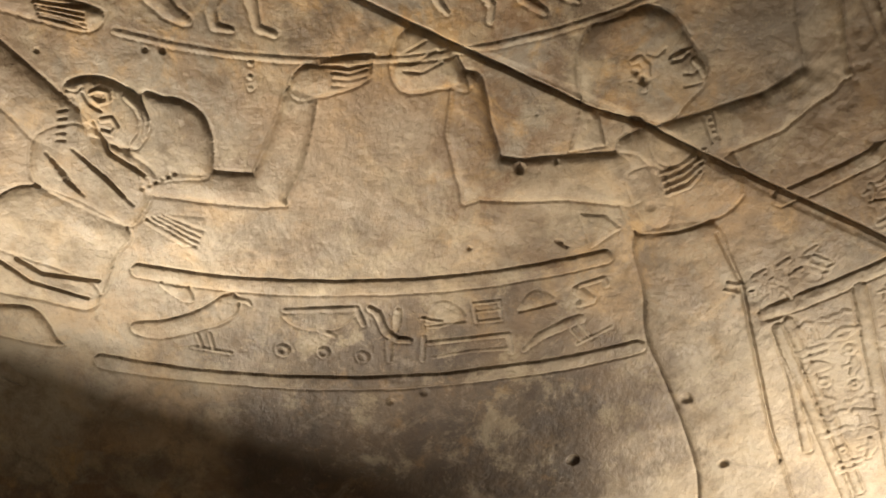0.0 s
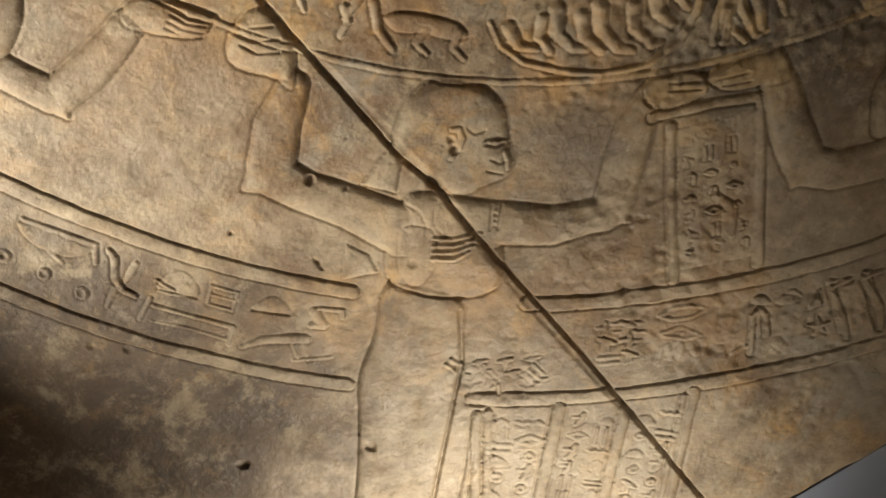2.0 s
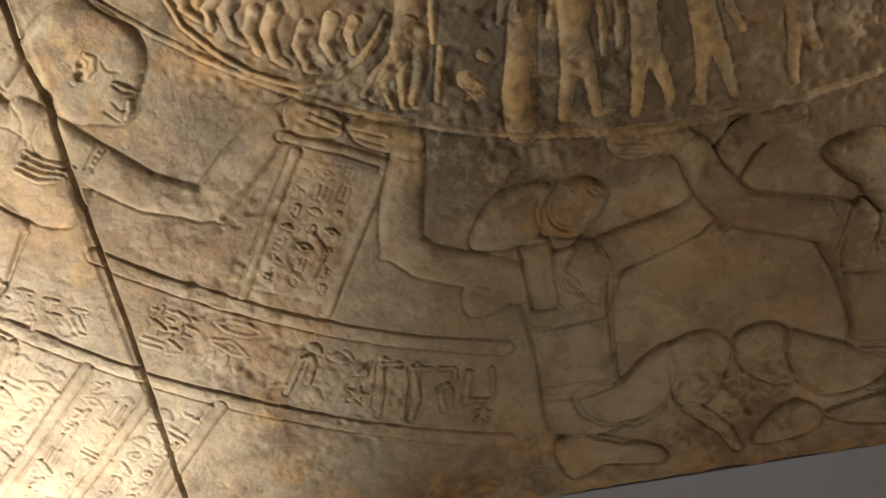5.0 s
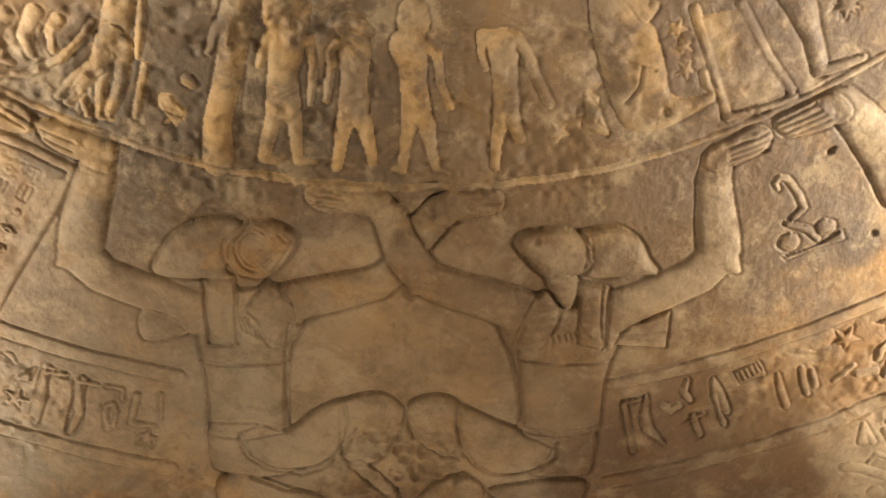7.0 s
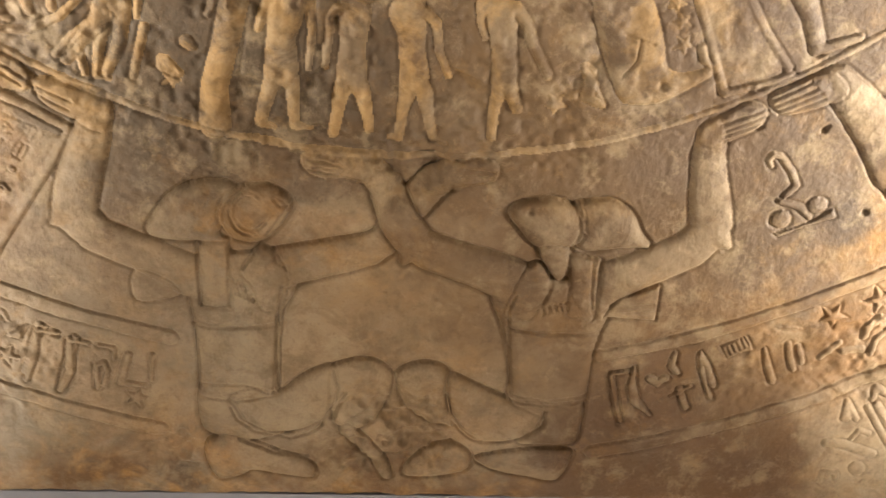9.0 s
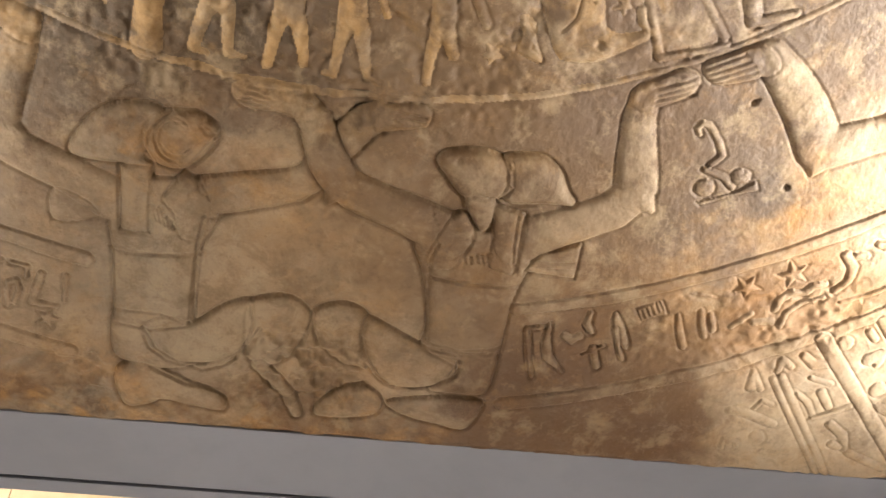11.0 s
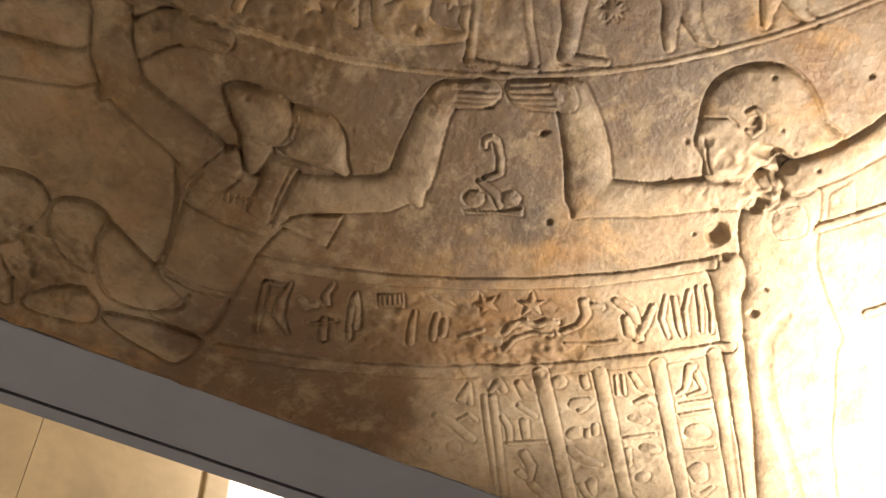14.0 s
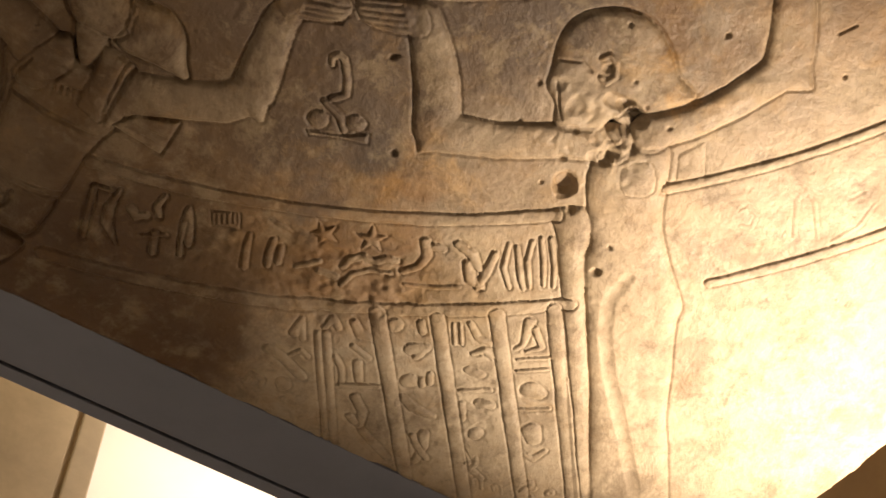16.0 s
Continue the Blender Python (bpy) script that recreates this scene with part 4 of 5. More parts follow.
hole(4, -17, 947, 2.1)
hole(3, -1, 1024, 2.1)
hole(4, 39, 955, 2.1)
hole(4, -686, 529, 2.4)
hole(5, -828, 43, 3.5)
groove(4, 3.3, [(-809, 612), (-811, 627)])
groove(4, 3.0, [(787, 456), (795, 439)])
groove(4, 3.8, [(424, 742), (429, 735)])
# weathered face and chest of the pale goddess, deep ear of the other
hole(15, 670, 760, 13)
hole(13, 660, 643, 9)
hole(12, 676, 649, 7)
hole(12, 685, 708, 9)
hole(7, 670, 679, 12)
hole(5, 615, 675, 11)
hole(5, 584, 665, 9)
hole(6, 775, 826, 4)
hole(5, 763, 794, 3)
hole(8, -607, 608, 5.5)
hole(5, -602, 596, 4)

# signs of the band behind the crack
carve('loaf_sign', 'half-round loaf sign outlined in the band')
plate(3, [(-968, 530), (-942, 523), (-929, 529), (-927, 547), (-939, 564)], 3)
groove(3, 2.0, [(-966, 527), (-942, 565)])
carve('loaf_sign', 'half-round loaf sign outlined in the band')
plate(3, [(-906, 614), (-882, 613), (-871, 624), (-877, 644)], 3)
groove(3, 2.1, [(-906, 615), (-879, 647)])
carve('loaf_sign', 'half-round loaf sign outlined in the band')
plate(3.5, [(-1039, 236), (-1028, 245), (-1025, 260), (-1041, 277), (-1047, 264)], 3)
carve('stool_sign', 'square stool sign outlined in the band')
limb(3.5, [(-918, 563, 2.1), (-938, 577, 2.0), (-923, 601, 2.1), (-902, 589, 2.1), (-918, 563, 2.1)])
limb(3, [(-926, 571, 2.1), (-912, 594, 2.1)])
carve('bird_sign', 'small bird sign in the band')
limb(4, [(-854, 661, 5.5), (-859, 679, 6.3), (-869, 672, 3.4)])
limb(3.5, [(-847, 662, 2.7), (-829, 681, 3.1), (-836, 688, 3.1)])
carve('bird_sign', 'bird sign with long tail in the band')
limb(4, [(-949, 642, 2.8), (-924, 650, 5.6), (-898, 670, 6.2), (-886, 681, 5.5)])
limb(3.5, [(-901, 674, 2.1), (-911, 694, 2.1)])
limb(3.5, [(-892, 682, 2.0), (-904, 703, 2.1)])
limb(3, [(-917, 693, 2.1), (-880, 718, 2.1)])
carve('bench_sign', 'long bench sign outlined in the band')
limb(4, [(-987, 537, 2.7), (-963, 577, 2.7), (-938, 617, 3.5), (-959, 630, 2.8)])
limb(3, [(-1002, 551, 2.0), (-976, 587, 2.0), (-956, 623, 2.1)])
carve('bird_sign', 'large vulture sign with fanned tail in the band')
plate(5, [(-1098, 223), (-1078, 259), (-1053, 286), (-1024, 304), (-1016, 316), (-1032, 327), (-1055, 317), (-1079, 293), (-1106, 259), (-1112, 230)], 5)
limb(4, [(-1024, 308, 3.4), (-1018, 332, 2.7), (-1021, 337, 2.1)])
limb(3.5, [(-1084, 295, 2.2), (-1097, 304, 2.2)])
limb(3.5, [(-1077, 307, 2.1), (-1093, 317, 2.2)])
limb(3.5, [(-1102, 296, 2.2), (-1092, 338, 2.2)])
carve('boat_sign', 'boat-shaped sign in the band')
plate(4, [(-1019, 375), (-1003, 397), (-985, 438), (-981, 450), (-1007, 440), (-1022, 418), (-1027, 392)], 4)
limb(4, [(-1013, 374, 2.8), (-996, 408, 2.8), (-978, 447, 3.4), (-994, 462, 2.8)])
limb(3, [(-1021, 420, 2.8), (-1022, 438, 2.8)])
carve('flail_sign', 'curved flail sign in the band')
limb(5, [(-972, 461, 3.4), (-974, 471, 4.1), (-992, 488, 4.2), (-997, 503, 4.1), (-992, 518, 3.4)])
limb(4, [(-1002, 498, 4.1), (-1026, 508, 2.8)])
carve('disc_sign', 'small round disc sign with a drilled middle')
limb(4, [(-1064, 391, 8.5)])
hole(6, -1064, 390, 4.9)
carve('disc_sign', 'small round disc sign with a drilled middle')
limb(4, [(-1048, 435, 8.4)])
hole(6, -1049, 434, 5.0)
carve('disc_sign', 'small round disc sign with a drilled middle')
limb(4, [(-1035, 478, 8.5)])
hole(6, -1036, 476, 5.0)
carve('feather_sign', 'small upright feather sign')
limb(3.5, [(-961, 491, 3.4), (-973, 495, 4.8), (-987, 499, 2.7)])
carve('bracket_sign', 'bracket sign in the band')
limb(4, [(-981, 531, 2.7), (-1010, 542, 2.8)])
limb(3, [(-959, 519, 2.0), (-953, 541, 2.0)])

# signs of the band beside the panel
carve('eye_sign', 'almond eye sign in the band')
limb(2.6, [(-562, 914, 2.1), (-544, 915, 2.8), (-528, 924, 2.8), (-515, 941, 2.1), (-532, 939, 2.8), (-552, 928, 2.8), (-562, 914, 2.1)])
carve('eye_sign', 'almond eye sign in the band')
limb(2.6, [(-574, 933, 2.2), (-552, 941, 2.9), (-540, 965, 2.2), (-555, 959, 2.9), (-573, 938, 2.2)])
limb(2.6, [(-554, 951, 3.6)])
carve('ripple_sign', 'short ripple stroke in the band')
limb(2.3, [(-610, 887, 2.1), (-582, 909, 2.8)])
carve('ripple_sign', 'short ripple stroke in the band')
limb(2.3, [(-613, 898, 2.2), (-587, 921, 2.9)])
carve('ripple_sign', 'short ripple stroke in the band')
limb(2.3, [(-623, 907, 2.2), (-597, 928, 2.2)])
carve('hook_sign', 'hooked staff sign in the band')
limb(5, [(-511, 1024, 3.7), (-481, 981, 3.5), (-470, 979, 3.5), (-469, 990, 3.5), (-483, 1014, 3.6)])
carve('loaf_sign', 'half-round loaf sign in the band')
plate(4, [(-473, 967), (-466, 961), (-457, 966), (-458, 980)], 3)
carve('loaf_sign', 'half-round loaf sign in the band')
plate(4, [(-444, 984), (-433, 978), (-425, 984), (-426, 996)], 3)
carve('knee_sign', 'bent leg sign in the band')
plate(4, [(-428, 1011), (-408, 999), (-402, 1001), (-414, 1021)], 3, sharp=True)
carve('post_sign', 'upright post sign in the band')
limb(5, [(-392, 999, 4.4), (-404, 1035, 5.0), (-415, 1065, 4.4)])
limb(4, [(-391, 1000, 2.9), (-375, 1011, 3.1)])
carve('post_sign', 'upright post sign in the band')
limb(5, [(-355, 1016, 4.4), (-367, 1052, 5.4), (-378, 1085, 4.7)])
carve('star', 'small star sign in the band')
star(5, -432, 1042, 14.8, 10)
carve('post_sign', 'upright post sign in the band')
limb(5, [(-362, 1024, 4.5), (-367, 1063, 5.4), (-379, 1088, 4.7)])
limb(4, [(-363, 1018, 3.0), (-342, 1023, 2.8)])
carve('post_sign', 'upright post sign in the band')
limb(5, [(-395, 1008, 4.2), (-405, 1047, 4.9), (-415, 1075, 3.5)])
limb(4, [(-394, 1007, 2.8), (-373, 1010, 3.0)])
carve('knee_sign', 'bent leg sign in the band')
plate(4, [(-430, 1015), (-408, 1000), (-413, 1019)], 3, sharp=True)
carve('loaf_sign', 'half-round loaf sign in the band')
plate(4, [(-452, 983), (-438, 981), (-429, 996), (-445, 993)], 3)
carve('hook_sign', 'hooked sign in the band')
limb(4, [(-338, 1085, 2.9), (-336, 1053, 2.8), (-327, 1049, 2.8), (-325, 1061, 2.8), (-331, 1081, 2.9)])
limb(4, [(-332, 1025, 2.1), (-314, 1029, 2.1), (-316, 1045, 2.1)])
carve('seated_sign', 'small seated sign in the band')
limb(4, [(-300, 1038, 4.2), (-307, 1061, 5.0), (-311, 1077, 4.2), (-284, 1081, 2.9)])
limb(4, [(-273, 1038, 2.8), (-277, 1073, 2.8)])
carve('star', 'small star sign in the band')
star(4, -295, 1098, 12.9, 0)
carve('worn_sign', 'small worn sign in the band')
limb(2.6, [(-596, 963, 3.7), (-585, 951, 3.6), (-577, 952, 3.6), (-585, 971, 3.7)])
carve('worn_sign', 'small worn sign in the band')
limb(2.6, [(-577, 976, 3.7), (-564, 962, 3.6)])
carve('worn_sign', 'small worn sign in the band')
limb(2.6, [(-555, 971, 6.6), (-557, 981, 5.8)])
carve('worn_sign', 'small worn sign in the band')
limb(2.6, [(-534, 994, 5.8), (-537, 1005, 5.2)])
carve('worn_sign', 'small worn sign in the band')
limb(2.6, [(-525, 1009, 3.7), (-511, 1011, 3.7)])
carve('worn_sign', 'small worn sign in the band')
limb(2.6, [(-479, 1028, 6.6), (-478, 1039, 5.8)])

# signs of the starry band
carve('angle_sign', 'tall angled post sign in the starry band')
limb(6, [(245, 1052, 3.4), (252, 1082, 4.1), (263, 1119, 3.4)])
limb(5, [(245, 1050, 2.7), (264, 1046, 2.7)])
carve('crescent_sign', 'crescent sign in the starry band')
limb(5, [(270, 1040, 2.0), (270, 1066, 5.4), (277, 1089, 6.2), (297, 1108, 2.1)])
carve('worn_sign', 'rounded worn sign in the starry band')
limb(3.2, [(291, 1056, 5.4), (299, 1062, 5.5), (308, 1055, 4.8)])
carve('cross_sign', 'cross-armed sign in the starry band')
limb(5, [(314, 1020, 2.7), (313, 1038, 4.2), (320, 1047, 3.5)])
limb(5, [(327, 1070, 4.2), (337, 1095, 4.3)])
limb(4, [(317, 1081, 2.1), (339, 1066, 2.8)])
carve('feather_sign', 'pointed feather sign in the starry band')
plate(5, [(343, 1032), (343, 1016), (359, 1039), (370, 1065), (361, 1066)], 4)
limb(5, [(347, 1039, 2.8), (358, 1068, 2.8), (365, 1082, 3.6)])
carve('comb_sign', 'comb-like sign in the starry band')
plate(4, [(365, 1008), (393, 995), (402, 1012), (375, 1024)], 3, sharp=True)
groove(4, 2.1, [(371, 1010), (376, 1020)])
groove(4, 2.1, [(376, 1007), (381, 1016)])
groove(4, 2.1, [(381, 1004), (386, 1013)])
groove(4, 2.1, [(386, 1000), (391, 1009)])
groove(4, 2.1, [(390, 998), (396, 1007)])
carve('post_sign', 'upright post sign in the starry band')
limb(6, [(416, 1012, 2.7), (422, 1031, 4.1), (433, 1056, 4.4)])
carve('post_sign', 'upright post sign in the starry band')
limb(5, [(442, 1004, 3.5), (448, 1024, 4.3), (454, 1039, 3.6)])
limb(5, [(455, 1008, 3.5), (463, 1029, 3.6)])
carve('eye_sign', 'small eye sign in the starry band')
plate(4, [(422, 982), (444, 978), (456, 983), (442, 986)], 3)
carve('star', 'raised five-pointed star in the starry band')
star(7, 484, 965, 19.4, 5)
carve('star', 'raised five-pointed star in the starry band')
star(7, 534, 941, 19.5, 25)
carve('lion_sign', 'reclining lion sign over a curved bow')
limb(6, [(528, 993, 4.3), (529, 979, 5.7), (540, 967, 5.0), (553, 968, 5.0), (562, 954, 5.0), (575, 951, 4.3)])
limb(6, [(540, 1014, 3.6), (543, 996, 4.4), (560, 981, 3.6), (580, 971, 2.9)])
limb(4, [(508, 1012, 4.4), (529, 1009, 4.4)])
limb(4, [(483, 1022, 3.6), (501, 1001, 3.6)])
carve('seated_sign', 'seated figure sign in the starry band')
limb(6, [(586, 909, 5.6), (599, 924, 5.7), (600, 943, 5.0), (589, 959, 4.4)])
limb(5, [(600, 909, 4.9), (610, 908, 4.3)])
limb(4, [(601, 973, 2.9), (628, 961, 3.0), (656, 940, 3.0)])
carve('seated_sign', 'kneeling figure sign in the starry band')
limb(7, [(644, 907, 5.0), (662, 925, 6.6), (677, 926, 5.2)])
limb(6, [(620, 891, 4.9), (642, 894, 5.7), (660, 906, 4.4)])
limb(6, [(663, 878, 4.3), (671, 908, 5.2), (676, 930, 3.8)])
carve('reed_sign', 'upright reed stroke in the starry band')
limb(5, [(668, 858, 2.8), (682, 888, 2.9), (706, 908, 2.3)])
carve('reed_sign', 'upright reed stroke in the starry band')
limb(5, [(678, 856, 2.9), (709, 890, 3.0), (721, 900, 2.3)])
carve('reed_sign', 'upright reed stroke in the starry band')
limb(5, [(688, 840, 2.9), (700, 865, 3.0), (726, 894, 2.3)])
carve('reed_sign', 'upright reed stroke in the starry band')
limb(5, [(694, 831, 2.9), (716, 855, 3.0), (738, 883, 2.3)])
carve('reed_sign', 'upright reed stroke in the starry band')
limb(5, [(703, 825, 2.9), (732, 854, 3.0), (749, 878, 2.3)])

# worn outlines of the pale band
carve('worn_sign', 'worn outlined sign in the pale band')
limb(2, [(857, 672, 2.3), (860, 663, 3.0), (877, 666, 2.3), (883, 682, 2.3), (871, 687, 2.3)])
carve('worn_sign', 'worn outlined sign in the pale band')
limb(2, [(934, 663, 2.3), (899, 624, 3.1), (900, 610, 3.1), (920, 617, 2.4), (959, 649, 2.3)])
carve('worn_sign', 'worn outlined sign in the pale band')
limb(2, [(952, 591, 3.9), (958, 575, 3.9)])
limb(2.6, [(977, 642, 3.2), (986, 609, 3.2), (978, 579, 3.1)])
limb(2.6, [(981, 642, 2.4), (1014, 600, 3.1)])

# loose signs near the edge
carve('bird_sign', 'small raised sign in the narrow text columns')
limb(4.5, [(532, 1106, 6.9), (528, 1082, 3.8), (545, 1108, 3.9)])
carve('worn_sign', 'small raised sign in the narrow text columns')
limb(4.5, [(546, 1139, 3.2), (553, 1125, 3.2), (566, 1130, 3.2)])
carve('arm_sign', 'small raised sign in the narrow text columns')
limb(4.5, [(518, 1145, 7.1), (534, 1146, 6.4), (577, 1162, 5.7)])
carve('worn_sign', 'small raised sign in the narrow text columns')
limb(4.5, [(523, 1206, 3.2), (522, 1190, 3.2), (538, 1192, 3.2), (541, 1201, 3.2)])
carve('disc_sign', 'small raised sign in the narrow text columns')
limb(4.5, [(563, 1183, 8.9), (566, 1187, 8.9)])
carve('worn_sign', 'small raised sign in the narrow text columns')
limb(4.5, [(558, 1080, 4.6), (560, 1064, 5.3), (573, 1072, 4.6)])
carve('bird_sign', 'small raised sign in the narrow text columns')
limb(4.5, [(584, 1055, 5.3), (600, 1066, 6.2), (623, 1061, 3.9)])
carve('worn_sign', 'small raised sign in the narrow text columns')
limb(4.5, [(602, 1085, 3.2), (629, 1091, 3.9)])
carve('worn_sign', 'small raised sign in the narrow text columns')
limb(4.5, [(594, 1111, 3.2), (610, 1123, 4.0), (625, 1145, 4.1), (621, 1149, 2.4)])
carve('worn_sign', 'small raised sign in the narrow text columns')
limb(4.5, [(622, 1105, 5.6), (639, 1128, 4.9)])
carve('bar_sign', 'small raised sign in the narrow text columns')
limb(4.5, [(624, 1147, 3.3), (665, 1124, 4.1)])
carve('bird_sign', 'small raised sign in the narrow text columns')
limb(4.5, [(650, 1154, 6.6), (672, 1170, 6.7), (682, 1193, 5.1)])
carve('worn_sign', 'small raised sign in the narrow text columns')
limb(4.5, [(663, 1186, 5.9), (673, 1191, 5.1)])
carve('arm_sign', 'small raised sign in the narrow text columns')
limb(4.5, [(690, 1199, 5.1), (732, 1217, 5.2), (744, 1222, 4.4)])
carve('disc_sign', 'small raised sign in the narrow text columns')
limb(4.5, [(627, 1030, 10.2)])
carve('brick_sign', 'small raised sign in the narrow text columns')
limb(4.5, [(651, 1010, 5.3), (660, 1020, 5.4)])
carve('owl_sign', 'small raised sign in the narrow text columns')
limb(4.5, [(664, 1049, 9.4), (678, 1038, 7.0), (677, 1057, 4.8)])
carve('disc_sign', 'small raised sign in the narrow text columns')
limb(4.5, [(692, 1095, 11.3)])
carve('brick_sign', 'small raised sign in the narrow text columns')
limb(4.5, [(705, 1084, 4.0), (710, 1092, 4.1)])
carve('brick_sign', 'small raised sign in the narrow text columns')
limb(4.5, [(708, 1071, 4.1), (717, 1084, 4.1)])
carve('bird_sign', 'small raised sign in the narrow text columns')
limb(4.5, [(703, 1123, 6.7), (723, 1129, 7.5), (753, 1128, 4.2)])
carve('figure_sign', 'small raised sign in the narrow text columns')
limb(4.5, [(760, 1159, 6.9), (774, 1180, 7.0), (780, 1207, 5.3)])
carve('figure_sign', 'small raised sign in the narrow text columns')
limb(4.5, [(750, 1170, 4.3), (767, 1184, 4.4), (789, 1195, 4.4)])
carve('strokes_sign', 'small raised sign in the narrow text columns')
limb(4.5, [(684, 989, 2.3), (704, 1014, 2.4)])
carve('strokes_sign', 'small raised sign in the narrow text columns')
limb(4.5, [(691, 984, 2.4), (711, 1009, 2.4)])
carve('arm_sign', 'small raised sign in the narrow text columns')
limb(4.5, [(700, 977, 3.9), (722, 990, 4.8), (742, 988, 4.9)])
carve('bird_sign', 'small raised sign in the narrow text columns')
limb(4.5, [(731, 1013, 4.0), (739, 1001, 5.7), (754, 1004, 4.1)])
carve('worn_sign', 'small raised sign in the narrow text columns')
limb(4.5, [(743, 1038, 6.6), (761, 1036, 6.6)])
carve('bar_sign', 'small raised sign in the narrow text columns')
limb(4.5, [(754, 1071, 3.3), (786, 1050, 3.4)])
carve('worn_sign', 'small raised sign in the narrow text columns')
limb(4.5, [(770, 1089, 5.0), (786, 1109, 4.2)])
carve('brick_sign', 'small raised sign in the narrow text columns')
limb(4.5, [(788, 1076, 6.7), (802, 1071, 6.8)])
carve('disc_sign', 'small raised sign in the narrow text columns')
limb(4.5, [(816, 1121, 10.4)])
carve('figure_sign', 'small raised sign in the narrow text columns')
limb(4.5, [(759, 935, 7.2), (774, 967, 3.3), (771, 977, 3.4)])
carve('figure_sign', 'small raised sign in the narrow text columns')
limb(4.5, [(771, 940, 4.0), (796, 958, 3.4), (784, 974, 2.5)])
carve('bar_sign', 'small raised sign in the narrow text columns')
limb(4.5, [(783, 990, 2.5), (816, 965, 2.5)])
carve('bar_sign', 'small raised sign in the narrow text columns')
limb(4.5, [(794, 1006, 2.6), (824, 981, 2.6)])
carve('basket_sign', 'small raised sign in the narrow text columns')
limb(4.5, [(828, 1021, 13.6), (840, 1020, 10.7)])
carve('bar_sign', 'small raised sign in the narrow text columns')
limb(4.5, [(832, 1059, 2.6), (868, 1033, 2.6)])
carve('worn_sign', 'small raised sign in the narrow text columns')
limb(4.5, [(873, 1076, 12.4), (885, 1087, 10.5)])
carve('bird_sign', 'small raised sign in the narrow text columns')
limb(4.5, [(884, 1117, 4.5), (907, 1116, 5.3), (911, 1096, 4.5)])
carve('disc_sign', 'small raised sign in the narrow text columns')
limb(4.5, [(933, 1157, 7.3)])
carve('figure_sign', 'small raised sign in the narrow text columns')
limb(4.5, [(822, 1159, 5.3), (850, 1179, 5.4), (872, 1184, 4.5)])

# the rim of the chart and the bars of the bands
carve("rim_line", "thin raised rim of the round sky chart")
arc(3.4, 3.2, [(15, 785), (172, 785)], 5)
for half, line in (
        (9, [(140.3, 1047), (155, 1048), (168.5, 1052)]),
        (9, [(139.7, 1171), (155, 1176), (170, 1182)]),
        (9, [(104.0, 1044), (116, 1045), (129.5, 1045)]),
        (9, [(103.4, 1176), (116, 1172), (132.5, 1176)]),
        (8, [(49.2, 1052), (63, 1050), (77.4, 1050)]),
        (9, [(48.6, 1180), (63, 1184), (78.6, 1188)]),
        (6, [(22, 1040), (42.3, 1038)]),
        (7, [(22, 1182), (40.5, 1182)])):
    carve("band_bar", "long raised bar bounding a band of signs")
    arc(5.2, half, line, 3)

# bars of the text columns in the two corners
for r, line in ((7, ((-805, 889), (-981, 1096))), (6, ((-793, 895), (-966, 1103))), (8, ((-724, 943), (-914, 1115))), (8, ((-668, 997), (-826, 1141))),
                (8, ((-591, 1025), (-732, 1167))), (4, ((-602, 1023), (-744, 1165))),
                (5, ((556, 1091), (663, 1241))), (5, ((565, 1087), (673, 1239))), (9, ((598, 1026), (791, 1244))), (9, ((663, 993), (897, 1250))),
                (9, ((718, 948), (1005, 1251))), (9, ((770, 902), (1103, 1255)))):
    carve("column_bar", "raised dividing bar between text columns")
    limb(5.5, [(*line[0], r), (*line[1], r)], 6)

# small signs in the columns and worn rows
signs = random.Random(5)


